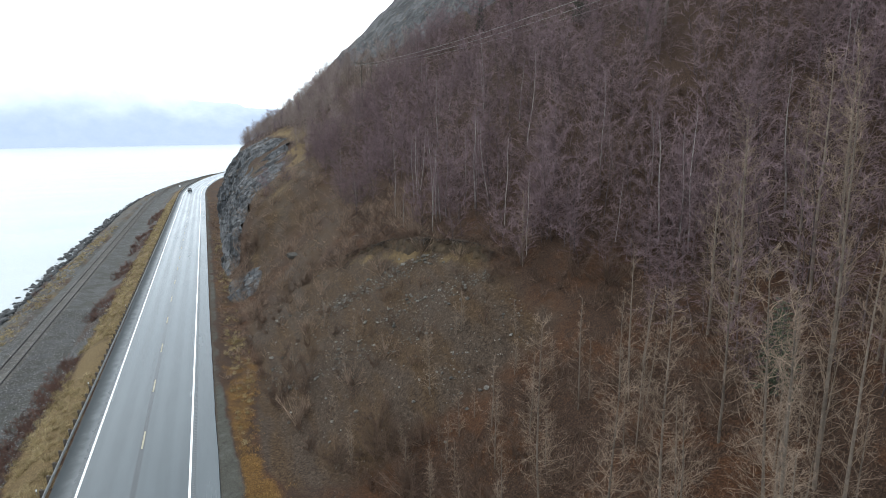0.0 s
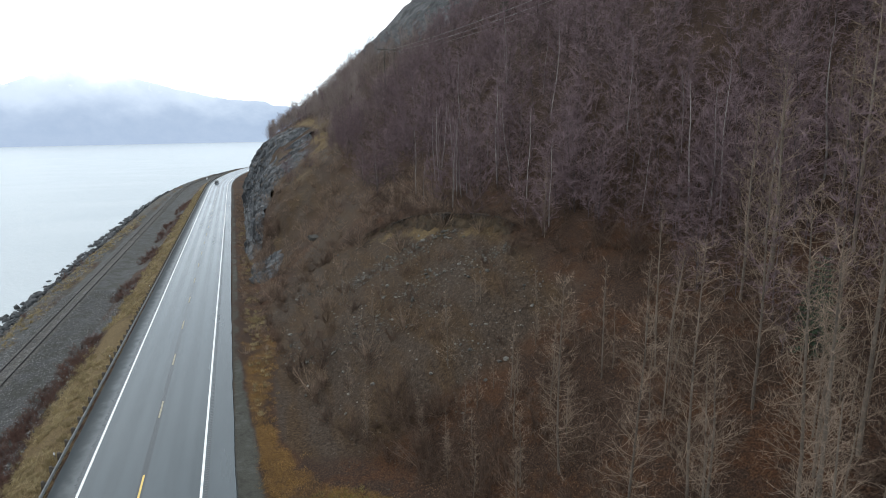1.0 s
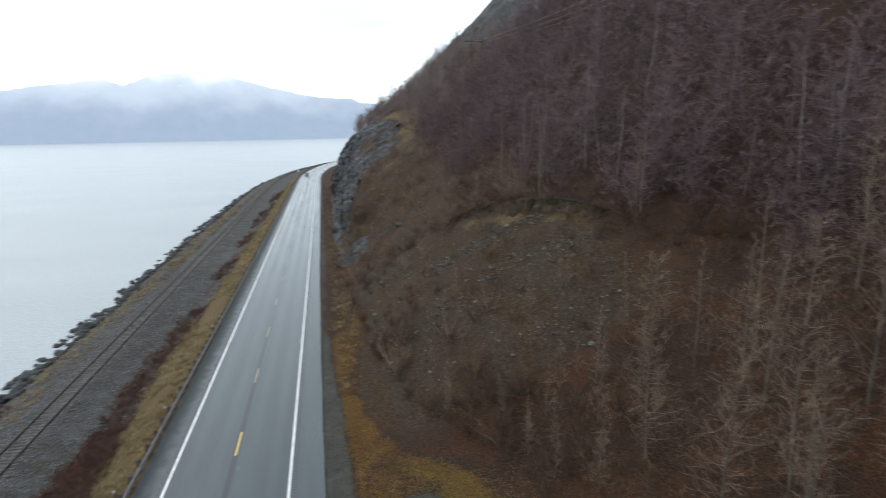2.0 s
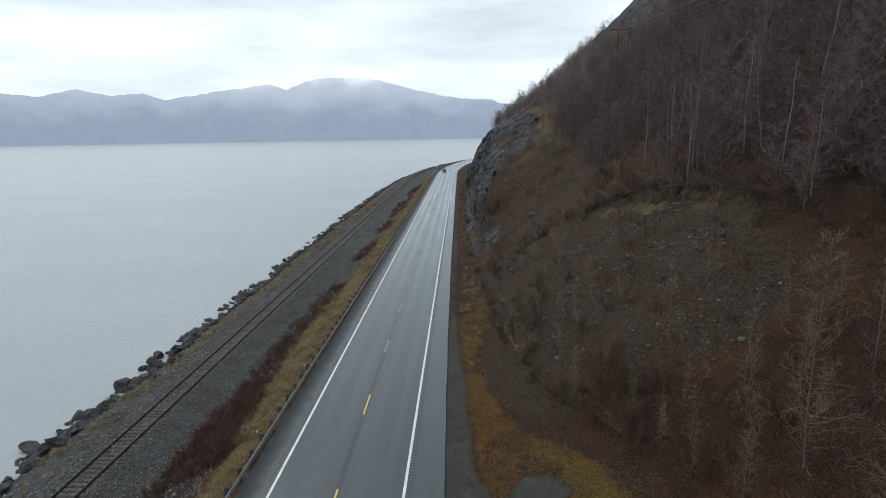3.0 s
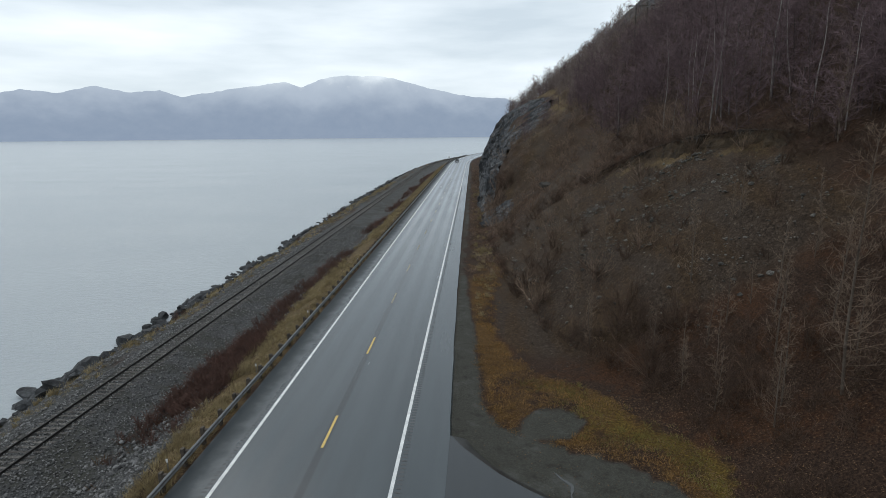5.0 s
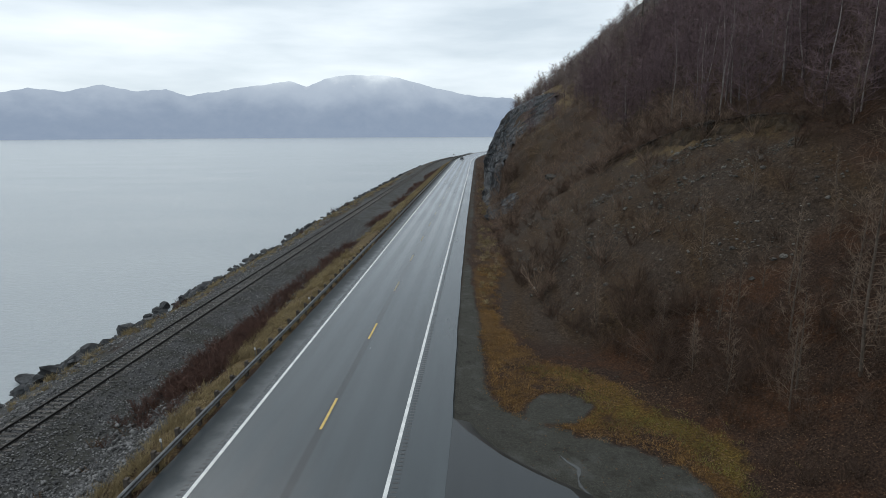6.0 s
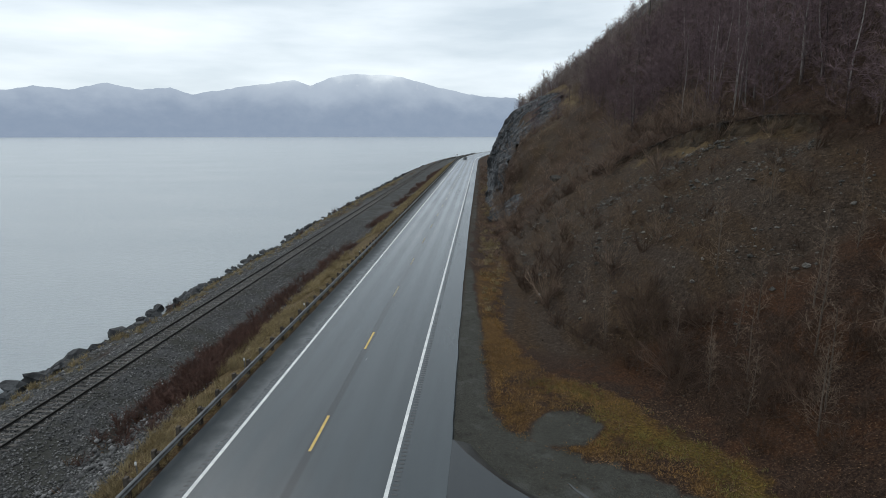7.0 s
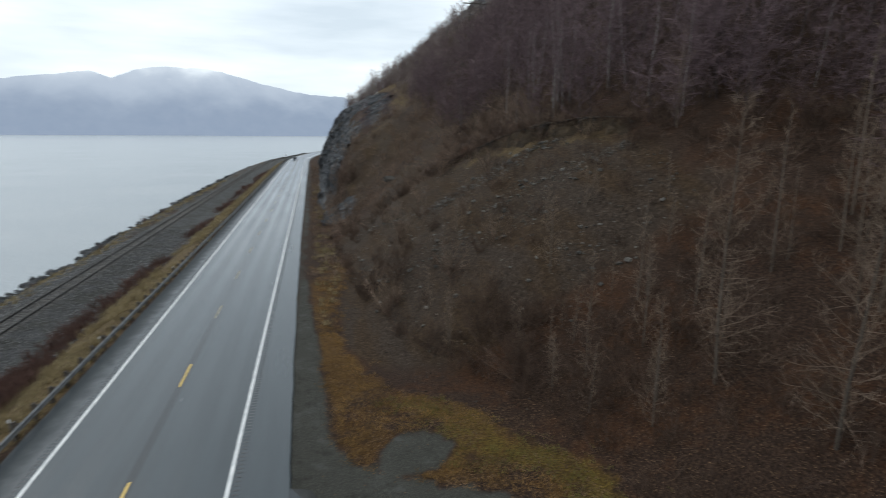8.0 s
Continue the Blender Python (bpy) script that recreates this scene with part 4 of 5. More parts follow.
slope_meshes = [stone_mesh("slope_stone", p, SCREE_STONE) for p in PEBBLES]
for r in rows[big][:260]:
    ob = new("slope_stone", slope_meshes[int(r[6])])
    ob.location, ob.rotation_euler.z, ob.scale = r[:3], r[3], (r[4], r[4], r[4] * r[5])
    tagged(ob, "broken grey-brown stone on the scree slope", "stone", "large loose stones on the scree")
rows = rows[~big]
tagged(new("scree_stones", scattered("scree_stones", PEBBLES, rows, SCREE_STONE)), "loose broken grey stones on the scree slope", "stones", kind="stuff")

# pale stones scattered singly over the slide
pale_meshes = [stone_mesh("pale_stone", p, PALE_STONE) for p in PEBBLES]
for i in range(44):
    y = rng.uniform(33, 76)
    d = rng.uniform(1.0, float(lip(y)[0]) - 1.2)
    x, size = d + float(toe(y)), rng.choice((0.22, 0.28, 0.34, 0.45))
    ob = new("pale_stone", pale_meshes[i % 6])
    ob.location, ob.rotation_euler.z, ob.scale = (x, y, zland(x, y) + 0.12 * size), rng.uniform(0, 6.28), (size, size * rng.uniform(0.7, 1.0), size * rng.uniform(0.6, 0.9))
    tagged(ob, "pale broken stone lying on the slide", "stone", "pale loose stones on the slide")


# ---------------------------------------------------------------- the slide's raw upper edge
def scarp():
    """A bank of raw soil under an overhanging mat of turf and roots."""
    yc = np.arange(44, 73, 0.18)
    where, step = lip(yc)
    step = np.maximum(step, 0.03)
    base = where + toe(yc)
    up, down = land(base + 0.5, yc), land(base - 0.5, yc)
    jut = 0.3 * vnoise(yc * 0, yc, 0.9, 203) + 0.25 * vnoise(yc * 0, yc, 2.4, 204)
    k = np.linspace(0, 1, 9)[:, None]
    U = base - 0.55 + 0.6 * k + 0.22 * vnoise(yc[None] + 0 * k, k * 3, 0.8, 205)
    Z = down - 0.3 + (up - down + 0.25) * k ** 0.85 + 0.25 * vnoise(yc[None], 0 * k, 1.3, 207) * (1 - k) - 0.7 * (1 - np.clip(step / 0.5, 0, 1))
    face = new("scarp", grid_mesh("scarp", U.T, np.repeat(yc[:, None], 9, 1), Z.T, SOIL, shade=False))
    tagged(face, "raw ochre soil bank along the top of the slide", "bank", kind="structure")
    prof = [(1.0, -0.05), (0.4, 0.1), (-0.15, 0.08), (-0.34, -0.03), (-0.3, -0.16), (-0.1, -0.2), (0.2, -0.18)]
    w = np.clip(step / 0.8, 0.1, 1) * np.clip(0.5 + 1.3 * vnoise(yc * 0, yc, 1.9, 208), 0.05, 1.1)
    TU = np.stack([base + dx * w - jut * w * (dx < 0) for dx, dz in prof], 1)
    TZ = np.stack([up + dz * w + 0.07 * vnoise(yc + 3 * dx, yc, 0.6, 206) for dx, dz in prof], 1)
    part("turf_edge", grid_mesh("turf_edge", TU, np.repeat(yc[:, None], len(prof), 1), TZ, TURF), face, "dark overhanging mat of turf and roots")
    roots = Soup()
    for i in range(420):
        j = rng.randrange(len(yc))
        if rng.random() > w[j]:
            continue
        o = Vector((float(TU[j, 4]) + rng.uniform(-0.1, 0.3), float(yc[j]), float(TZ[j, 4]) + 0.05))
        e = o + Vector((rng.uniform(-0.5, 0.05), rng.gauss(0, 0.35), -rng.uniform(0.15, 0.9) * float(w[j])))
        roots.tube([o, o.lerp(e, 0.5) + Vector((-0.08, rng.gauss(0, 0.08), 0)), e], [0.018, 0.012, 0.005], 3, cap=False)
    tagged(part("roots", roots.mesh("roots", TIE_WOOD), face, "thin bare roots hanging from the turf"), kind="stuff")


scarp()

# ballast
OCT = [(np.array([(1, 0, 0), (-1, 0, 0), (0, 1, 0), (0, -1, 0), (0, 0, 1), (0, 0, -1)]) * np.array(sc) * 0.5,
        np.array([(0, 2, 4), (2, 1, 4), (1, 3, 4), (3, 0, 4), (2, 0, 5), (1, 2, 5), (3, 1, 5), (0, 3, 5)])) for sc in ((1, 0.8, 0.7), (1.1, 0.9, 0.6), (0.9, 1, 0.9))]
N = 34000
yy = 18 + 90 * nr.random(N) ** 1.6
uu = nr.uniform(-21.8, -8.6, N)
off = np.abs(uu - TRACK)
keep = ((off > 1.3) | (nr.random(N) < 0.8)) & (nr.random(N) < 1.35 - 0.09 * np.clip(uu + 15, 0, 9) * 2 * smooth(26, 32, yy)) & (uu < gold_edge(yy) + 0.4)
uu, yy = uu[keep], yy[keep]
xx = uu + centre(yy)
size = 0.065 + 0.12 * nr.random(len(xx)) + 0.22 * (nr.random(len(xx)) < 0.03) * (uu > -14)
rows = np.stack([xx, yy, land(xx, yy) + 0.25 * size, nr.uniform(0, 6.28, len(xx)), size, nr.uniform(0.8, 1.2, len(xx)), nr.integers(0, 3, len(xx))], -1)
tagged(new("ballast", scattered("ballast", OCT, rows, BALLAST)), "grey crushed-stone railway ballast", "ballast", kind="stuff")

# small rubble between the larger stones
N = 42000
yy = nr.uniform(29, 83, N)
dd = nr.uniform(-3.0, 19, N)
xx = dd + toe(yy)
w = -0.22 + 1.0 * lens(xx, yy) + 0.2 * smooth(5, 11, dd)
keep = (dd > verge_end(yy)) & (dd < lip(yy)[0] - 0.6) & (nr.random(N) < np.clip(w, 0.06, 1)) & (nr.random(N) < 1 - 0.9 * smooth(60, 79, yy))
xx, yy = xx[keep], yy[keep]
k = len(xx)
size = 0.05 + 0.13 * nr.random(k) ** 2
rows = np.stack([xx, yy, land(xx, yy) + 0.15 * size, nr.uniform(0, 6.28, k), size, nr.uniform(0.6, 1.2, k), nr.integers(0, 3, k)], -1)
tagged(new("slope_rubble", scattered("slope_rubble", OCT, rows, RUBBLE)), "small broken rubble on the scree slope", "rubble", kind="stuff")
# gravel and cobbles on the shore bank
N = 9000
yy = 24 + 160 * nr.random(N) ** 1.5
uu = -28.0 + 6.4 * nr.random(N)
xx = uu + centre(yy)
size = 0.07 + 0.3 * nr.random(N) ** 5
rows = np.stack([xx, yy, land(xx, yy) + 0.15 * size, nr.uniform(0, 6.28, N), size, nr.uniform(0.6, 1.2, N), nr.integers(0, 6, N)], -1)
tagged(new("bank_stones", scattered("bank_stones", OCT, rows, BALLAST)), "loose grey stones on the shore bank", "stones", kind="stuff")


# ---------------------------------------------------------------- bare trees and shrubs
def rand_dir(rng):
    return Vector((rng.gauss(0, 1), rng.gauss(0, 1), rng.gauss(0, 1))).normalized()


def bare_tree(rng, h, r, first, spread, branches, twigs, rise=0.75, twig_r=0.009, sub=2, wiggle=0.012, fine=True, n=9, sides=6, cone=0.75):
    """A leafless tree as two soups: the trunk, and the crown of limbs and twigs."""
    trunk, crown = Soup(), Soup()
    pts, p, lean = [], Vector((0, 0, -0.4)), Vector((rng.gauss(0, 0.02), rng.gauss(0, 0.02), 1))
    for i in range(n + 1):
        pts.append(p.copy())
        lean += Vector((rng.gauss(0, 1), rng.gauss(0, 1), 0)) * wiggle * 1.6 + Vector((-0.12 * lean.x, -0.12 * lean.y, 0))
        p = p + lean.normalized() * ((h + 0.4) / n)
    rad = [r * (1 - i / n) ** 0.85 + 0.012 for i in range(n + 1)]
    trunk.tube(pts, rad, sides, cap=False)

    def on_trunk(t):
        k = min(int(t * n), n - 1)
        return pts[k].lerp(pts[k + 1], t * n - k), rad[k]

    for b in range(branches):
        t = first + (0.985 - first) * ((b + rng.random()) / branches)
        o, tr = on_trunk(t)
        a = b * 2.4 + rng.uniform(-1.0, 1.0)
        shape = (1 - (t - first) / (1 - first)) ** cone * (0.55 + 0.45 * min(1, (t - first) / 0.12))
        ln = spread * (0.18 + 0.82 * shape) * rng.choice((0.45, 0.7, 0.9, 1.0, 1.15, 1.35)) * rng.uniform(0.85, 1.15)
        d = Vector((math.cos(a), math.sin(a), rise * rng.uniform(0.1, 1.5)))
        d.normalize()
        limb = [o]
        m = 5 if fine else 4
        for i in range(m):
            d = (d + rand_dir(rng) * 0.32 + Vector((0, 0, 0.1 * rise))).normalized()
            limb.append(limb[-1] + d * ln / m)
        br = min(tr * 0.5, 0.005 + 0.005 * ln)
        if fine:
            crown.tube(limb, [br * (1 - 0.8 * i / m) for i in range(m + 1)], 3, cap=False)
        else:
            crown.spike(limb[0], limb[2], br)
            crown.spike(limb[2] * 1.3 - limb[0] * 0.3 - (limb[2] - limb[0]) * 0.6, limb[-1], br * 0.8)
        twig = crown.spike if fine else crown.blade
        for k in range(twigs):
            s = 0.18 + 0.82 * (k + rng.random()) / twigs
            i = min(int(s * m), m - 1)
            q = limb[i].lerp(limb[i + 1], s * m - i)
            along = (limb[i + 1] - limb[i]).normalized()
            td = (along * 0.75 + rand_dir(rng) * 0.9 + Vector((0, 0, 0.25))).normalized()
            tl = ln * rng.uniform(0.2, 0.46) * (1.15 - 0.5 * s) + 0.12
            e = q + td * tl
            twig(q, e, twig_r)
            for _ in range(sub):
                q2 = q.lerp(e, rng.uniform(0.3, 0.85))
                twig(q2, q2 + (td + rand_dir(rng) * 0.8).normalized() * tl * rng.uniform(0.35, 0.65), twig_r * 0.75)
    return trunk, crown


def shrub(rng, h, stems, twigs, spread, twig_r=0.012, fine=True):
    """A many-stemmed leafless bush."""
    s = Soup()
    for i in range(stems):
        a = rng.uniform(0, 6.28)
        d = Vector((math.cos(a) * spread * rng.random(), math.sin(a) * spread * rng.random(), 1)).normalized()
        pts = [Vector((rng.uniform(-0.25, 0.25), rng.uniform(-0.25, 0.25), -0.15))]
        ln = h * rng.uniform(0.6, 1.1)
        for k in range(3):
            d = (d + rand_dir(rng) * 0.18).normalized()
            pts.append(pts[-1] + d * ln / 3)
        if fine:
            s.tube(pts, [twig_r * 1.6, twig_r * 1.3, twig_r, twig_r * 0.5], 3, cap=False)
        else:
            s.blade(pts[0], pts[-1], twig_r * 1.6)
        for k in range(twigs):
            f = rng.uniform(0.2, 1.0)
            j = min(int(f * 3), 2)
            q = pts[j].lerp(pts[j + 1], f * 3 - j)
            (s.spike if fine else s.blade)(q, q + (d + rand_dir(rng) * 0.9).normalized() * ln * rng.uniform(0.15, 0.38), twig_r * (0.8 if fine else 0.95))
    return s


def tuft(rng, h, blades, lean=0.5, r=0.012, thin=False):
    s = Soup()
    for i in range(blades):
        o = Vector((rng.gauss(0, 0.13), rng.gauss(0, 0.13), -0.03))
        (s.blade if thin else s.spike)(o, o + Vector((rng.gauss(0, lean), rng.gauss(0, lean), 1)).normalized() * h * rng.uniform(0.5, 1.1), r)
    return s


def tree_kind(rng, name, label, category, group, bark, twig, **shape):
    trunk, crown = bare_tree(rng, **shape)
    t = thing(name, label, category, group, at=(0, -500, 0))
    part("trunk", trunk.mesh("trunk", bark, True), t)
    part("crown", crown.mesh("crown", twig), t)
    return t


def plant(kind, x, y, scale, turn, tall=1.0, sink=0.0):
    m = pose(x, y, zland(x, y) - sink, 0, 0, math.degrees(turn))
    kind.scale = (scale, scale, scale * tall)
    return copy_thing(kind, m)


def drop_model(kind):
    for o in (*kind.children_recursive, kind):
        bpy.data.objects.remove(o)


rng = random.Random(21)
COTTON = [tree_kind(rng, "cottonwood_tree", "tall leafless tan cottonwood with fine ascending twigs", "tree", "bare cottonwoods on the lower slope", GREY_BARK, TWIG_TAN,
                    h=rng.uniform(12, 15.5), r=rng.uniform(0.075, 0.105), first=0.1, spread=rng.uniform(1.9, 2.5), branches=58, twigs=8, rise=1.0, twig_r=0.0095, sub=1, wiggle=0.014, cone=0.4) for _ in range(5)]
LONE = [tree_kind(rng, "cottonwood_tree", "leafless tan cottonwood branched down to its foot", "tree", "bare cottonwoods on the lower slope", GREY_BARK, TWIG_TAN,
                  h=14.5, r=0.08, first=0.07, spread=2.7, branches=100, twigs=9, rise=0.6, twig_r=0.0088, sub=2, wiggle=0.014, cone=0.55) for _ in range(2)]
BIRCH = [tree_kind(rng, "birch_tree", "slender leafless birch with a pale trunk", "tree", "bare birches on the upper slope", PALE_BARK, TWIG_MAUVE,
                   h=rng.uniform(10, 13), r=rng.uniform(0.075, 0.105), first=0.28, spread=rng.uniform(1.8, 2.5), branches=28, twigs=7, rise=1.0, twig_r=0.02, sub=1, wiggle=0.03) for _ in range(5)]
SAPLING = [tree_kind(rng, "sapling", "thin leafless sapling on the stony slope", "tree", "bare saplings on the scree", GREY_BARK, TWIG_TAN,
                     h=rng.uniform(3.6, 5.5), r=0.026, first=0.1, spread=rng.uniform(0.8, 1.2), branches=28, twigs=7, rise=0.9, twig_r=0.008, sub=1) for _ in range(4)]
YOUNG = [tree_kind(rng, "young_cottonwood", "young leafless cottonwood with thin pale twigs", "tree", "young cottonwoods at the foot of the slope", GREY_BARK, TWIG_TAN,
                   h=rng.uniform(5, 8.5), r=0.045, first=0.07, spread=rng.uniform(1.0, 1.45), branches=32, twigs=7, rise=1.05, twig_r=0.0075, sub=1, wiggle=0.014) for _ in range(5)]
ALDER = []
for k in range(4):
    t = new("alder_bush", shrub(rng, rng.uniform(2.6, 3.6), 15, 22, 1.3, 0.013).mesh("alder_bush", (TWIG_BROWN, TWIG_UMBER)[k % 2]))
    tagged(t, "leafless grey-brown alder bush", "bush", "bare alder bushes on the slope")
    ALDER.append(t)

# trees that stand out singly: place, size
SINGLE_TREES = [(24.6, 24.1, 0.85), (25.3, 18.8, 0.85), (27.7, 17.3, 0.95), (30.0, 13.4, 1.0), (28.6, 11.4, 1.15), (26.6, 15.2, 0.8), (32.4, 18.0, 0.9), (33.0, 13.0, 1.05), (32.5, 39.6, 0.5)]
SINGLE_BIRCHES = [(32.1, 59.8, 0.72), (32.3, 56.4, 0.78), (31.5, 57.4, 0.66), (31.6, 56.3, 0.74), (32.5, 67.5, 0.68), (34.4, 53.0, 0.78), (35.2, 51.4, 0.72), (35.7, 55.4, 0.68),
                  (40.0, 24.5, 0.9), (40.6, 28.8, 0.78), (40.8, 29.9, 0.62), (45.0, 24.6, 0.85), (34.5, 46.5, 0.7), (32.8, 61.8, 0.7), (32.7, 66.6, 0.66), (40.1, 31.4, 0.7)]
for i, (x, y, s) in enumerate(SINGLE_TREES):
    plant(LONE[i % 2] if i < 4 else COTTON[i % 5], x, y, s, rng.uniform(0, 6.28), 1.22 if x > 32.9 else 1.0)

for i, (x, y, s) in enumerate(SINGLE_BIRCHES):
    plant(BIRCH[i % 5], x, y, s, rng.uniform(0, 6.28), 1.1)
n_c = n_b = 0
for i in range(900):
    y, d = rng.uniform(-14, 27), rng.uniform(1.0, 26)
    x = float(toe(y)) + d
    if float(vnoise(x, y, 6, 71)) < -0.15 or (y > 11 and d < 9) or (y > 18 and d < 13) or n_c >= 42 or x < 21:
        continue
    plant(COTTON[rng.randrange(5)], x, y, rng.uniform(0.55, 1.1), rng.uniform(0, 6.28))
    n_c += 1
for i in range(1600):
    y, d = rng.uniform(22, 112), rng.uniform(19, 38)
    x = float(toe(y)) + d
    if float(vnoise(x, y, 8, 72)) < -0.2 or n_b >= 30:
        continue
    plant(BIRCH[rng.randrange(5)], x, y, rng.uniform(0.45, 0.85), rng.uniform(0, 6.28), rng.uniform(0.9, 1.15))
    n_b += 1
for i in range(46):
    y, d = rng.uniform(29, 62), rng.uniform(0.5, 14)
    x = float(toe(y)) + d
    if vnoise(x, y, 6, 73) > -0.05 or y < 35:
        plant(SAPLING[rng.randrange(4)], x, y, rng.uniform(0.45, 1.0), rng.uniform(0, 6.28))
for x, y, s in ((22.8, 25.6, 1.25), (23.8, 28.5, 1.35), (22.0, 24.6, 1.1), (22.6, 37.6, 1.3), (21.2, 29.4, 0.9), (24.9, 31.0, 1.2), (26.4, 28.2, 1.3), (23.0, 32.6, 1.0), (26.0, 25.6, 1.1), (20.4, 27.4, 0.8)):
    plant(SAPLING[rng.randrange(4)], x, y, s, rng.uniform(0, 6.28))
for i in range(210):
    y, d = rng.uniform(17, 134), rng.uniform(0.8, 20.5)
    x = float(toe(y)) + d
    if y < 66 and (2.5 < d < 18) and rng.random() > 0.12:
        continue
    if y > 112 and zland(x, y) < float(cliff_top(y)) + 1:
        continue
    plant(ALDER[rng.choice((0, 2) if y < 45 else (1, 3))], x, y, rng.uniform(0.4, 1.0), rng.uniform(0, 6.28))
n_y = 0
for i in range(900):
    y, d = rng.uniform(-6, 27), rng.uniform(0.6, 15)
    x = float(toe(y)) + d
    if n_y >= 80 or float(vnoise(x, y, 5, 74)) < -0.1 or (y > 19 and d < 10):
        continue
    plant(YOUNG[rng.randrange(5)], x, y, rng.uniform(0.5, 1.1), rng.uniform(0, 6.28))
    n_y += 1
for x, y in ((18.6, 36.1), (18.0, 37.7), (20.1, 35.4), (19.2, 36.6), (17.6, 36.6), (19.4, 34.8), (20.8, 34.6), (18.5, 38.8), (14.2, 50.5), (14.8, 52.0), (11.9, 74.0), (12.3, 78.0), (11.6, 110.0), (12.8, 114.0), (11.4, 118.0), (12.2, 88.0), (11.7, 93.0), (11.6, 100.0), (12.4, 103.0), (13.0, 105.5), (13.6, 107.0), (14.4, 107.6), (14.0, 105.8), (13.0, 107.8), (14.8, 106.6)):
    plant(ALDER[rng.choice((0, 2))], x, y, rng.uniform(0.7, 1.05), rng.uniform(0, 6.28))
for k in COTTON + LONE + BIRCH + SAPLING + YOUNG + ALDER:
    drop_model(k)

# the woods beyond, uncountable
FAR_TREES, FAR_TRUNKS = [], []
for _ in range(7):
    t, c = bare_tree(rng, h=rng.uniform(6.5, 8.5), r=0.045, first=0.12, spread=2.5, branches=19, twigs=18, rise=0.6, twig_r=0.021, sub=0, wiggle=0.06, fine=False, n=3, sides=3, cone=0.3)
    FAR_TREES.append(arrays(c))
    FAR_TRUNKS.append(arrays(t))
nr = np.random.default_rng(9)


def woods(n, ya, yb, da, db, seed, lo=0.55, hi=1.1, keep=-0.45):
    y = nr.uniform(ya, yb, n)
    d = da + (db - da) * nr.random(n)
    x = toe(y) + centre(y) + d
    ok = (vnoise(x, y, 11, seed) > keep) & ((y < 110) | (land(x, y) > cliff_top(y) + 1)) & (land(x, y) < bare_above(y) + 3 * vnoise(x, y, 7, 21) - 1)
    x, y = x[ok], y[ok]
    k = len(x)
    return np.stack([x, y, land(x, y) - 0.2, nr.uniform(0, 6.28, k), nr.uniform(lo, hi, k), nr.uniform(0.85, 1.2, k), nr.integers(0, 7, k)], -1)


rows = np.concatenate([woods(650, -30, 32, 15, 62, 81), woods(1600, 22, 130, 19, 80, 82), woods(260, 118, 265, 8, 62, 85, 0.55, 0.95), woods(360, 0, 200, 62, 130, 84)])
RIDGE = []
for _ in range(5):
    t, c = bare_tree(rng, h=rng.uniform(5.5, 7.5), r=0.06, first=0.2, spread=2.6, branches=24, twigs=20, rise=0.75, twig_r=0.016, sub=0, wiggle=0.05, fine=False, n=3, sides=3)
    V, F = arrays(c)
    V2, F2 = arrays(t)
    RIDGE.append((np.concatenate([V, V2]), np.concatenate([F, F2 + len(V)])))
ridge = np.concatenate([woods(430, 122, 250, 20, 64, 83, 0.6, 1.05, -0.25), woods(130, 160, 250, 10, 34, 86, 0.7, 1.3, -0.3), woods(260, 245, 345, 10, 60, 87, 0.75, 1.3, -0.4)])
tagged(new("ridge_woods", scattered("ridge_woods", RIDGE, ridge, RIDGE_TWIG)), "dark leafless trees along the ridge", "woods", kind="stuff")
# those on the near stretch of the hill, tree by tree
near = (rows[:, 1] > 15) & (rows[:, 1] < 95) & (rows[:, 0] < 52)
near[np.flatnonzero(near)[300:]] = False


def as_mesh(name, vf, mat):
    me = bpy.data.meshes.new(name)
    me.from_pydata(vf[0].tolist(), [], vf[1].tolist())
    me.materials.append(mat)
    return me


crowns = [as_mesh("crown", a, TWIG_MAUVE) for a in FAR_TREES]
stems = [as_mesh("trunk", a, DARK_BARK) for a in FAR_TRUNKS]
for r in rows[near]:
    t = thing("hillside_tree", "mauve-brown leafless tree on the steep hillside", "tree", "bare trees on the hillside", at=r[:3])
    t.rotation_euler.z, t.scale = r[3], (r[4], r[4], r[4] * r[5])
    part("trunk", stems[int(r[6])], t)
    part("crown", crowns[int(r[6])], t)
rows = rows[~near]
tagged(new("far_woods", scattered("far_woods", FAR_TREES, rows, TWIG_MAUVE)), "mauve-brown leafless woods on the steep hillside", "woods", kind="stuff")
tagged(new("far_trunks", scattered("far_trunks", FAR_TRUNKS, rows, DARK_BARK)), "thin dark trunks of the hillside woods", "woods", kind="stuff")

# undergrowth
BUSH = [arrays(shrub(rng, 1.5, 9, 13, 1.3, 0.017, False)) for _ in range(5)]
WIDE_BUSH = [arrays(shrub(rng, 1.25, 9, 13, 2.4, 0.0125, False)) for _ in range(5)]
FINE_BUSH = [arrays(shrub(rng, 1.4, 10, 14, 1.2, 0.009, False)) for _ in range(5)]


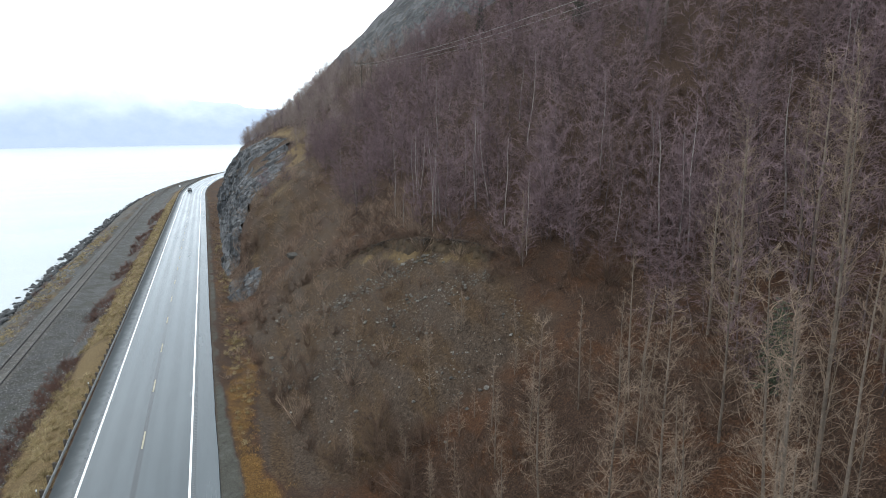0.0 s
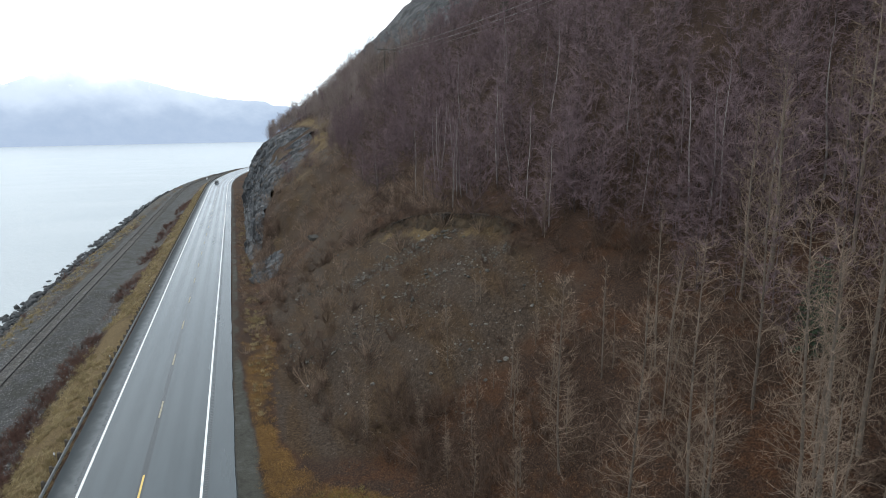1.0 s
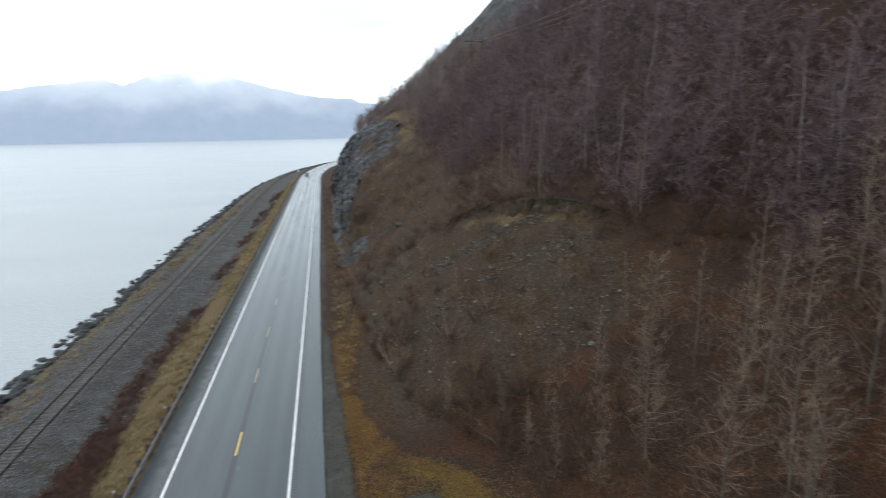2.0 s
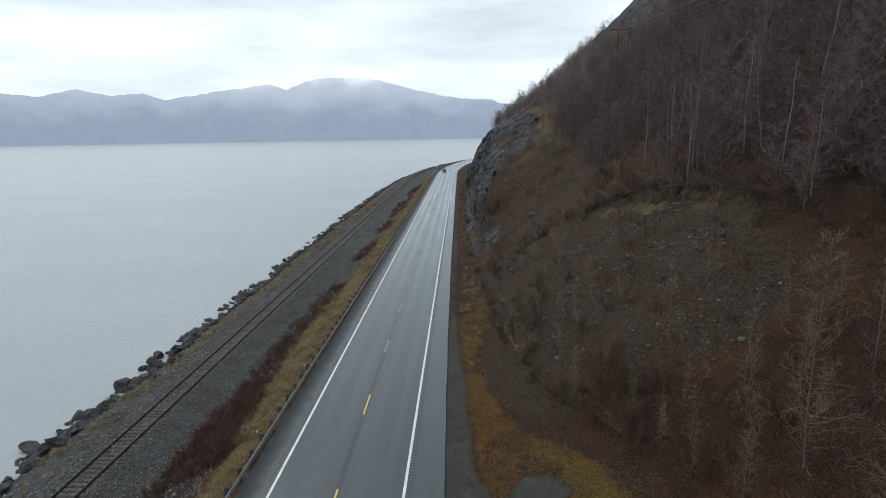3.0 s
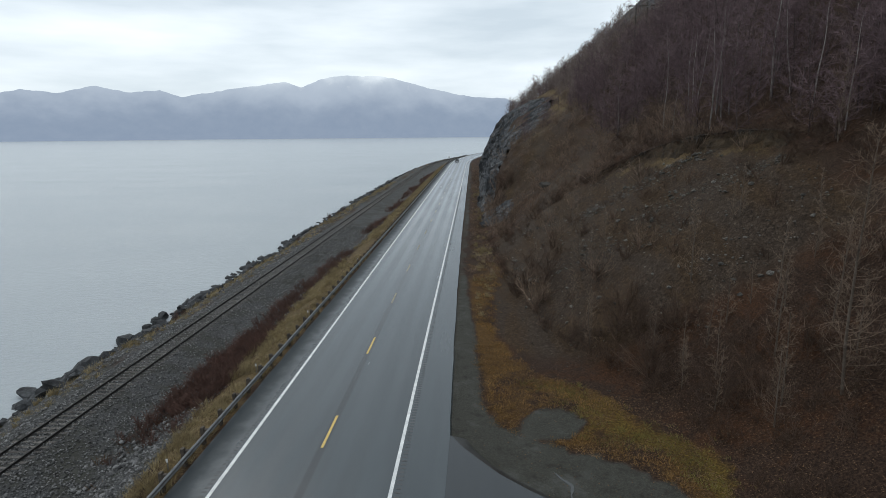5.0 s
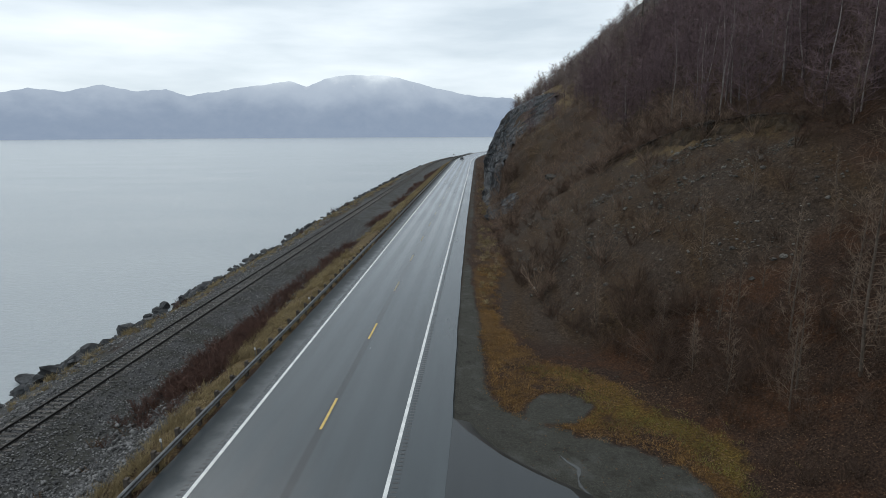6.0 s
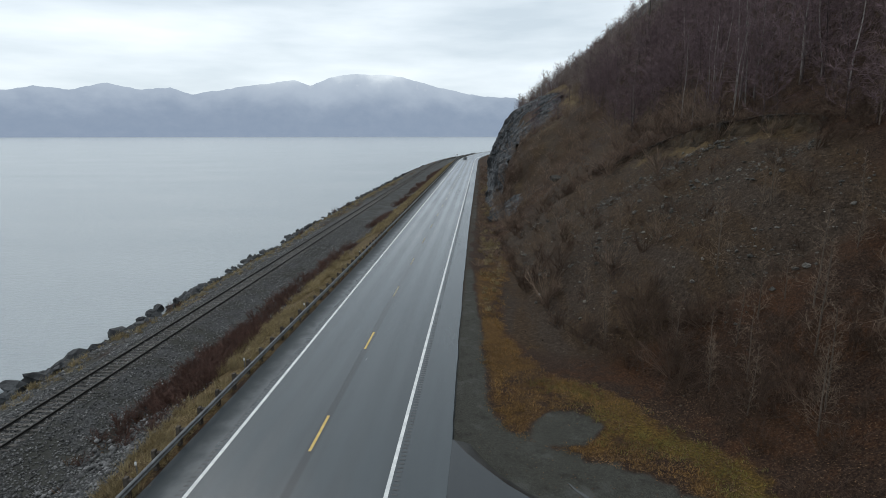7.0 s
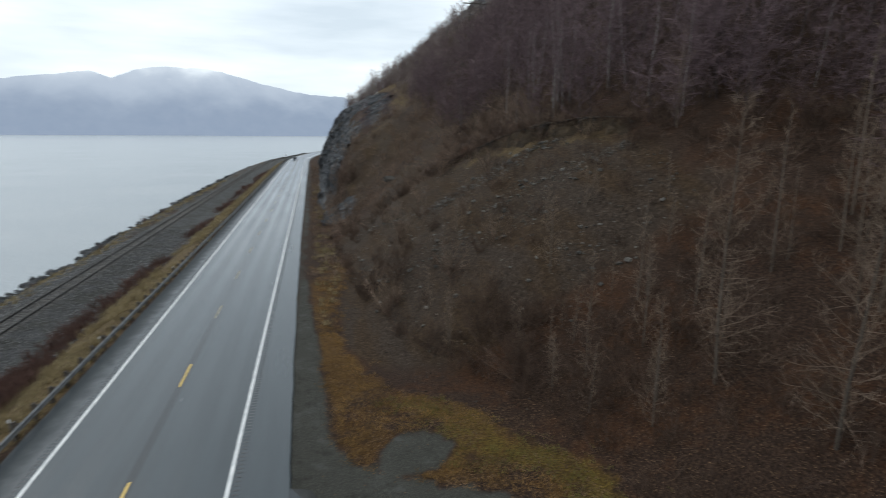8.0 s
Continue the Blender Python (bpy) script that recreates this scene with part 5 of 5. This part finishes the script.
def brush(n, ya, yb, depth, seed, keep, bowl, lo=0.5, hi=1.3):
    y = nr.uniform(ya, yb, n)
    d = 0.5 + depth * nr.random(n) ** 1.2
    ok = (vnoise(d, y, 7, seed) > keep) & ~((y > 111) & (land(d + toe(y) + centre(y), y) < cliff_top(y) + 0.6)) & ~((y > 31) & (y < 72) & (d > 1.0) & (d < lip(y)[0] + 0.3) & (nr.random(n) > bowl))
    y, d = y[ok], d[ok]
    x = d + toe(y) + centre(y)
    k = len(x)
    return np.stack([x, y, land(x, y), nr.uniform(0, 6.28, k), nr.uniform(lo, hi, k), nr.uniform(0.7, 1.2, k), nr.integers(0, 5, k)], -1)


tagged(new("undergrowth", scattered("undergrowth", BUSH, brush(1150, 30, 80, 36, 91, -0.25, 0.12), TWIG_BROWN)), "tangled leafless brown undergrowth on the hillside", "undergrowth", kind="stuff")
tagged(new("hill_brush", scattered("hill_brush", WIDE_BUSH, brush(1900, 62, 225, 34, 95, -0.55, 0.5, 0.35, 1.0), TWIG_UMBER)), "pale umber leafless brush beside the cliff", "brush", kind="stuff")
tagged(new("low_brush", scattered("low_brush", FINE_BUSH, brush(1150, -8, 62, 17, 96, -0.35, 0.28), TWIG_BROWN)), "fine dark brown brush at the foot of the slope", "brush", kind="stuff")
# twiggy growth hanging over the slide's lip
v = nr.uniform(40, 75, 330)
u = toe(v) + lip(v)[0] + nr.normal(0.25, 0.45, 330)
rows = np.stack([u, v, land(u + 0.4, v) - 0.15, nr.uniform(0, 6.28, 330), nr.uniform(0.25, 0.75, 330), nr.uniform(0.5, 1.0, 330), nr.integers(0, 5, 330)], -1)
tagged(new("lip_brush", scattered("lip_brush", BUSH, rows, TWIG_BROWN)), "dark leafless brush overhanging the slide's lip", "brush", kind="stuff")
v = nr.uniform(58, 250, 480)
u = 7.2 + nr.random(480) * (toe(v) - 6.4)
rows = np.stack([u + centre(v), v, land(u + centre(v), v), nr.uniform(0, 6.28, 480), nr.uniform(0.3, 0.75, 480), nr.uniform(0.6, 1.1, 480), nr.integers(0, 5, 480)], -1)
tagged(new("verge_brush", scattered("verge_brush", BUSH, rows, TWIG_UMBER)), "low tan brush on the verge below the cliff", "brush", kind="stuff")

RED = [arrays(shrub(rng, 1.05, 9, 16, 1.0, 0.013, False)) for _ in range(5)]
y = np.concatenate([16 + 230 * nr.random(1400) ** 1.5, nr.uniform(30.5, 46, 420)])
u = gold_edge(y) + 0.3 - nr.random(1820) * (gold_edge(y) + 13.9)
ok = vnoise(u * 0.4, y, 15, 92, 2) > -0.12 - 0.75 * np.exp(-((y - 40) / 10) ** 2) + 0.3 * (u < -13.2) + 0.25 * (y < 27)
y, u = y[ok], u[ok]
k = len(y)
rows = np.stack([u + centre(y), y, land(u + centre(y), y), nr.uniform(0, 6.28, k), nr.uniform(0.5, 1.15, k), nr.uniform(0.7, 1.2, k), nr.integers(0, 5, k)], -1)
near = (rows[:, 1] < 62)
near[np.flatnonzero(near)[280:]] = False
red_meshes = [as_mesh("red_shrub", a, TWIG_RED) for a in RED]
for r in rows[near]:
    ob = new("red_shrub", red_meshes[int(r[6])])
    ob.location, ob.rotation_euler.z, ob.scale = r[:3], r[3], (r[4], r[4], r[4] * r[5])
    tagged(ob, "low red-brown leafless shrub beside the ballast", "shrub", "red-brown shrubs in the ditch")
rows = rows[~near]
tagged(new("red_shrubs", scattered("red_shrubs", RED, rows, TWIG_RED)), "low red-brown leafless shrubs in the ditch", "shrubs", kind="stuff")

TUFT = [arrays(tuft(rng, 0.62, 34, 0.6, 0.015, True)) for _ in range(5)]
y = np.concatenate([15 + 260 * nr.random(4200) ** 1.5, nr.uniform(25, 160, 900), 15 + 200 * nr.random(1100)])
u = np.concatenate([nr.uniform(-11.6, -6.1, 4200), nr.uniform(7.5, 12.5, 900), nr.uniform(-27.0, -21.8, 1100)])
ok = (vnoise(u, y, 4, 93) > -0.3) & ((u > 0) | (u < -20) | (u > gold_edge(y) + 0.5 * vnoise(u, y, 3, 88))) & ~((u > 0) & (u > toe(y) + verge_end(y))) & ~((u > 0) & (y < 44))
y, u = y[ok], u[ok]
k = len(y)
rows = np.stack([u + centre(y), y, land(u + centre(y), y), nr.uniform(0, 6.28, k), nr.uniform(0.5, 1.2, k), nr.uniform(0.7, 1.2, k), nr.integers(0, 5, k)], -1)
tagged(new("dry_grass", scattered("dry_grass", TUFT, rows, DRY_GRASS)), "long dry golden grass on the verges", "grass", kind="stuff")

# short tufts of yellow-green and rust growth on the verge's grassy tongue
LOW = [arrays(tuft(rng, 0.24, 9, 0.9, 0.02)) for _ in range(5)]
for nm, lab, mat, seed, count in (("moss_tufts", "low yellow-green tufts on the pull-out's edge", MOSS_TUFT, 97, 4200), ("verge_tufts", "low rust-gold tufts on the verge", RUST_GRASS, 98, 6500)):
    y = nr.uniform(15, 60, count)
    u = 7.6 + 13.5 * nr.random(count)
    inner = toe(y) + verge_end(y)
    deep = (u - tongue_edge(y)) / np.maximum(inner - tongue_edge(y), 0.5) + 0.3 * vnoise(u, y, 3, 22)
    ok = (vnoise(u, y, 2.5, seed) > -0.25) & (u > tongue_edge(y) + 0.5 * vnoise(u, y, 1.5, 99)) & (u < inner + 1.0 * vnoise(u, y, 1.6, 100) + nr.exponential(0.35, count)) & (bare_patch(u, y) < 0.4)
    ok &= ((deep > 0.4) & (y < 33)) if mat is MOSS_TUFT else ((deep < 0.6) | (y > 29))
    y, u = y[ok], u[ok]
    k = len(y)
    rows = np.stack([u, y, land(u, y), nr.uniform(0, 6.28, k), nr.uniform(0.5, 1.3, k), nr.uniform(0.6, 1.1, k), nr.integers(0, 5, k)], -1)
    tagged(new(nm, scattered(nm, LOW, rows, mat)), lab, "grass", kind="stuff")

# fallen leaves, pale and rust, on the verge and the lower slope
leaf = []
for k in range(4):
    a, b, c = 0.07, 0.045, rng.uniform(0.01, 0.03)
    leaf.append((np.array([(-a, 0, c), (0, -b, 0), (a, 0, c), (0, b, 0.4 * c)]), np.array([(0, 1, 2), (0, 2, 3)])))
N = 26000
y = np.concatenate([nr.uniform(13, 62, N // 2), nr.uniform(13, 34, N // 2)])
u = np.concatenate([7.4 + 12 * nr.random(N // 2), 9 + 18 * nr.random(N // 2)])
ok = (vnoise(u, y, 3, 94) > -0.25) & ~(((u < tongue_edge(y) - 0.2) | (bare_patch(u, y) > 0.5)) & (nr.random(N) < 0.92)) & ((u < toe(y) + verge_end(y) + 0.5) | (y < 31))
y, u = y[ok], u[ok]
k = len(y)
rows = np.stack([u, y, land(u, y) + 0.02, nr.uniform(0, 6.28, k), nr.uniform(0.35, 0.75, k), nr.uniform(0.5, 1.5, k), nr.integers(0, 4, k)], -1)
tagged(new("fallen_leaves", scattered("fallen_leaves", leaf, rows, LEAF)), "rust and tan fallen leaves on the verge", "leaves", kind="stuff")

# dry weeds on the ballast slope
rng = random.Random(61)
for x, y, sc in ((-13.3, 26.2, 1.0), (-12.6, 27.6, 0.7), (-12.2, 30.6, 0.8), (-13.0, 21.5, 0.8), (-12.0, 24.0, 0.6)):
    w = new("dry_weed", shrub(rng, 0.8 * sc, 10, 9, 1.3, 0.012).mesh("dry_weed", LEAF))
    w.location = (x, y, zland(x, y))
    tagged(w, "dead rust-brown weed on the ballast slope", "weed", "weeds on the ballast slope")


# ---------------------------------------------------------------- spruces
def spruce(rng, h):
    trunk, crown = Soup(), Soup()
    trunk.tube([(0, 0, -0.4), (0, 0, h * 0.5), (0, 0, h)], [0.02 * h, 0.012 * h, 0.01], 6, cap=False)
    tiers = int(h * 3.2)
    for i in range(tiers):
        t = (i + 0.5) / tiers
        ln = h * 0.2 * (1 - t) ** 0.8 + 0.15
        for k in range(7):
            a = k * 0.9 + i * 1.7 + rng.uniform(-0.3, 0.3)
            d = Vector((math.cos(a), math.sin(a), -0.25 + 0.5 * t))
            o = Vector((0, 0, h * (0.08 + 0.92 * t)))
            e = o + d * ln * rng.uniform(0.7, 1.15)
            crown.spike(o, e, 0.02)
            for j in range(9):
                q = o.lerp(e, rng.uniform(0.15, 0.98))
                side = (d * 0.7 + Vector((rng.gauss(0, 0.6), rng.gauss(0, 0.6), rng.gauss(-0.25, 0.25)))).normalized()
                crown.spike(q, q + side * ln * 0.32, 0.035)
    return trunk, crown


rng = random.Random(77)
for x, y, h in ((57.5, 66.2, 9.0), (60.2, 103.0, 6.0), (35.3, 17.0, 5.5), (36.4, 18.2, 4.2), (63.0, 96.0, 5.0)):
    t = thing("spruce_tree", "dark green spruce among the bare trees", "tree", "spruces on the slope", at=(x, y, zland(x, y)))
    a, b = spruce(rng, h)
    part("trunk", a.mesh("trunk", DARK_BARK, True), t)
    part("crown", b.mesh("crown", NEEDLE), t)

# ---------------------------------------------------------------- power line on the hill
WIRE = grained("aluminium_wire", (0.2, 0.195, 0.19), (0.32, 0.31, 0.3), 0.5, 3.0, 9.0, 0.0, metal=0.6)


def wooden_frame_pole(x, y, h):
    z = zland(x, y)
    p = thing("power_pole", "weathered wooden two-legged power pole with a crossarm", "power pole", "power poles on the hill", at=(x, y, z))
    for dx in (-1.3, 1.3):
        s = Soup()
        s.tube([(dx, 0, -0.6), (dx, 0, h * 0.5), (dx, 0, h)], [0.16, 0.14, 0.11], 8)
        part("leg", s.mesh("leg", POST_WOOD), p)
    s = Soup()
    s.box((0, 0.14, h - 0.6), (6.0, 0.14, 0.24), bevel=0.02)
    part("crossarm", s.mesh("crossarm", POST_WOOD), p)
    for dx in (-2.7, 0, 2.7):
        s = Soup()
        s.tube([(dx, 0.14, h - 0.72), (dx, 0.14, h - 0.9), (dx, 0.14, h - 1.3)], [0.06, 0.09, 0.05], 8)
        part("insulator", s.mesh("insulator", GALVANISED), p)
    return Vector((x, y, z + h - 1.3))


near_top = wooden_frame_pole(54.5, 48.5, 7.3)
far_top = wooden_frame_pole(46.8, 140.5, 9.6)
for dx in (-2.7, 0.0, 2.7):
    a, b = near_top + Vector((dx, 0.14, 0)), far_top + Vector((dx, 0.14, 0))
    pts = [a.lerp(b, i / 24) - Vector((0, 0, 1.1 * 4 * (i / 24) * (1 - i / 24))) for i in range(25)]
    s = Soup()
    s.tube(pts, [0.022] * 25, 5)
    tagged(new("power_wire", s.mesh("power_wire", WIRE)), "thin sagging power line wire", "wire", "power line wires")

# ---------------------------------------------------------------- along the road
REFLECT = grained("white_sheeting", (0.6, 0.61, 0.62), (0.82, 0.82, 0.82), 0.4, 3.0, 20.0, 0.05)
sx, sy = -6.9, 318.0
sz = zland(sx + float(centre(sy)), sy)
sign = thing("road_sign", "small white roadside sign on a steel post", "sign", at=(sx + float(centre(sy)), sy, sz))
s = Soup()
s.box((0, 0.05, 1.35), (0.08, 0.08, 3.1), bevel=0.01)
part("post", s.mesh("post", GALVANISED), sign)
s = Soup()
s.box((0, 0, 2.45), (0.75, 0.03, 0.9), bevel=0.008)
part("plate", s.mesh("plate", REFLECT), sign, "plain white sign plate")

# delineators behind the guardrail
for x, y in ((-6.75, 32.6), (-6.7, 21.7), (-6.6, 43.8), (-6.5, 64.0), (-6.4, 95.0)):
    t = thing("delineator_post", "thin steel delineator with a white reflector", "marker post", "delineators along the guardrail", at=(x, y, zland(x, y)))
    s = Soup()
    s.box((0, 0, 0.2), (0.05, 0.03, 0.9), bevel=0.006)
    part("post", s.mesh("post", GALVANISED), t)
    s = Soup()
    s.box((0, -0.03, 0.55), (0.09, 0.02, 0.17), bevel=0.006)
    part("reflector", s.mesh("reflector", REFLECT), t, "white reflector plate")


# ---------------------------------------------------------------- the car
def car(x, y, turn):
    CAR = grained("dark_car_paint", (0.018, 0.02, 0.022), (0.03, 0.033, 0.036), 0.3, 0.8, 8.0, 0.0, spec=0.5)
    GLASS = grained("dark_car_glass", (0.01, 0.011, 0.012), (0.02, 0.021, 0.023), 0.08, 0.8, 8.0, 0.0, spec=0.6)
    TYRE = grained("tyre_rubber", (0.012, 0.012, 0.012), (0.03, 0.03, 0.03), 0.9, 5.0, 30.0, 0.2)
    LAMP = grained("lamp_lens", (0.6, 0.6, 0.58), (0.85, 0.85, 0.82), 0.15, 3.0, 9.0, 0.0)
    c = thing("car", "dark grey passenger car driving on the highway", "car", at=(x, y, 0.0))
    c.rotation_euler.z = turn

    def loft(name, sections, mat, parent, label=""):
        """sections along the length: (y, half width, z low, z high)."""
        s = Soup()
        for yy_, w, z0, z1 in sections:
            r = 0.18 * (z1 - z0)
            s.v += [(-w, yy_, z0), (w, yy_, z0), (w, yy_, z1 - r), (w - r, yy_, z1), (-w + r, yy_, z1), (-w, yy_, z1 - r)]
        for i in range(len(sections) - 1):
            for k in range(6):
                s.f.append((6 * i + k, 6 * i + (k + 1) % 6, 6 * i + 6 + (k + 1) % 6, 6 * i + 6 + k))
        s.f += [tuple(reversed(range(6))), tuple(6 * (len(sections) - 1) + k for k in range(6))]
        return part(name, s.mesh(name, mat), parent, label)

    body = loft("body", [(-2.25, 0.72, 0.35, 0.68), (-2.1, 0.86, 0.25, 0.82), (-1.0, 0.9, 0.22, 0.98), (1.5, 0.9, 0.22, 1.0), (2.1, 0.86, 0.28, 0.98), (2.25, 0.78, 0.38, 0.9)], CAR, c)
    loft("cabin", [(-1.0, 0.82, 0.96, 1.0), (-0.35, 0.72, 0.96, 1.46), (1.1, 0.72, 0.96, 1.48), (1.95, 0.8, 0.94, 1.02)], GLASS, c, "dark glazed cabin")
    loft("roof", [(-0.3, 0.66, 1.46, 1.51), (0.4, 0.68, 1.47, 1.54), (1.1, 0.66, 1.47, 1.51)], CAR, c)
    for dx in (-0.8, 0.8):
        for dy in (-1.35, 1.4):
            w = part("wheel", (lambda q: (q.tube([(dx - 0.1, dy, 0.32), (dx + 0.1, dy, 0.32)], [0.32, 0.32], 16), q.mesh("wheel", TYRE))[1])(Soup()), c)
            q = Soup()
            o = 0.11 if dx > 0 else -0.11
            q.tube([(dx + o * 0.8, dy, 0.32), (dx + o, dy, 0.32)], [0.2, 0.17], 12)
            part("rim", q.mesh("rim", GALVANISED), w)
        q = Soup()
        q.box((dx * 0.8, -2.16, 0.66), (0.3, 0.12, 0.14), bevel=0.03)
        part("headlight", q.mesh("headlight", LAMP), c, "clear headlight lens")
        q = Soup()
        q.box((dx * 1.22, -0.55, 1.02), (0.18, 0.1, 0.14), bevel=0.03)
        part("mirror", q.mesh("mirror", CAR), c)


car(-1.95 + float(centre(312)), 312.0, -0.04)

# ---------------------------------------------------------------- fallen logs on the scarp
LOG = grained("bleached_log_wood", (0.05, 0.042, 0.034), (0.17, 0.14, 0.115), 0.9, 2.0, 15.0, 0.4, 0.01)
for (x0, y0), (x1, y1), r in (((29.3, 56.6), (30.0, 54.0), 0.1), ((25.6, 74.5), (26.3, 71.0), 0.08)):
    s = Soup()
    a, b = Vector((x0, y0, zland(x0, y0) + 0.12)), Vector((x1, y1, zland(x1, y1) + 0.15))
    pts = [a.lerp(b, i / 5) + Vector((0, 0, 0.12 * math.sin(i * 1.3))) for i in range(6)]
    s.tube(pts, [r, r * 0.95, r * 0.9, r * 0.8, r * 0.7, r * 0.55], 8)
    tagged(new("fallen_log", s.mesh("fallen_log", LOG, True)), "bleached fallen log lying on the slope", "log", "fallen logs on the slope")

# shore bushes
rng = random.Random(90)
for x, y, sc in ((-25.2, 56.0, 1.3), (-25.6, 53.0, 0.8), (-25.6, 58.5, 0.9), (-26.5, 128.0, 1.8), (-26.8, 137.0, 1.6), (-26.9, 145.0, 1.3), (-26.0, 79.0, 0.8), (-26.5, 104.0, 1.0)):
    t = new("shore_bush", shrub(rng, 1.0 * sc, 16, 12, 0.9, 0.014).mesh("shore_bush", TWIG_RED))
    t.location = (x, y, zland(x, y))
    tagged(t, "bare red-brown bush on the shore bank", "bush", "bushes on the shore bank")
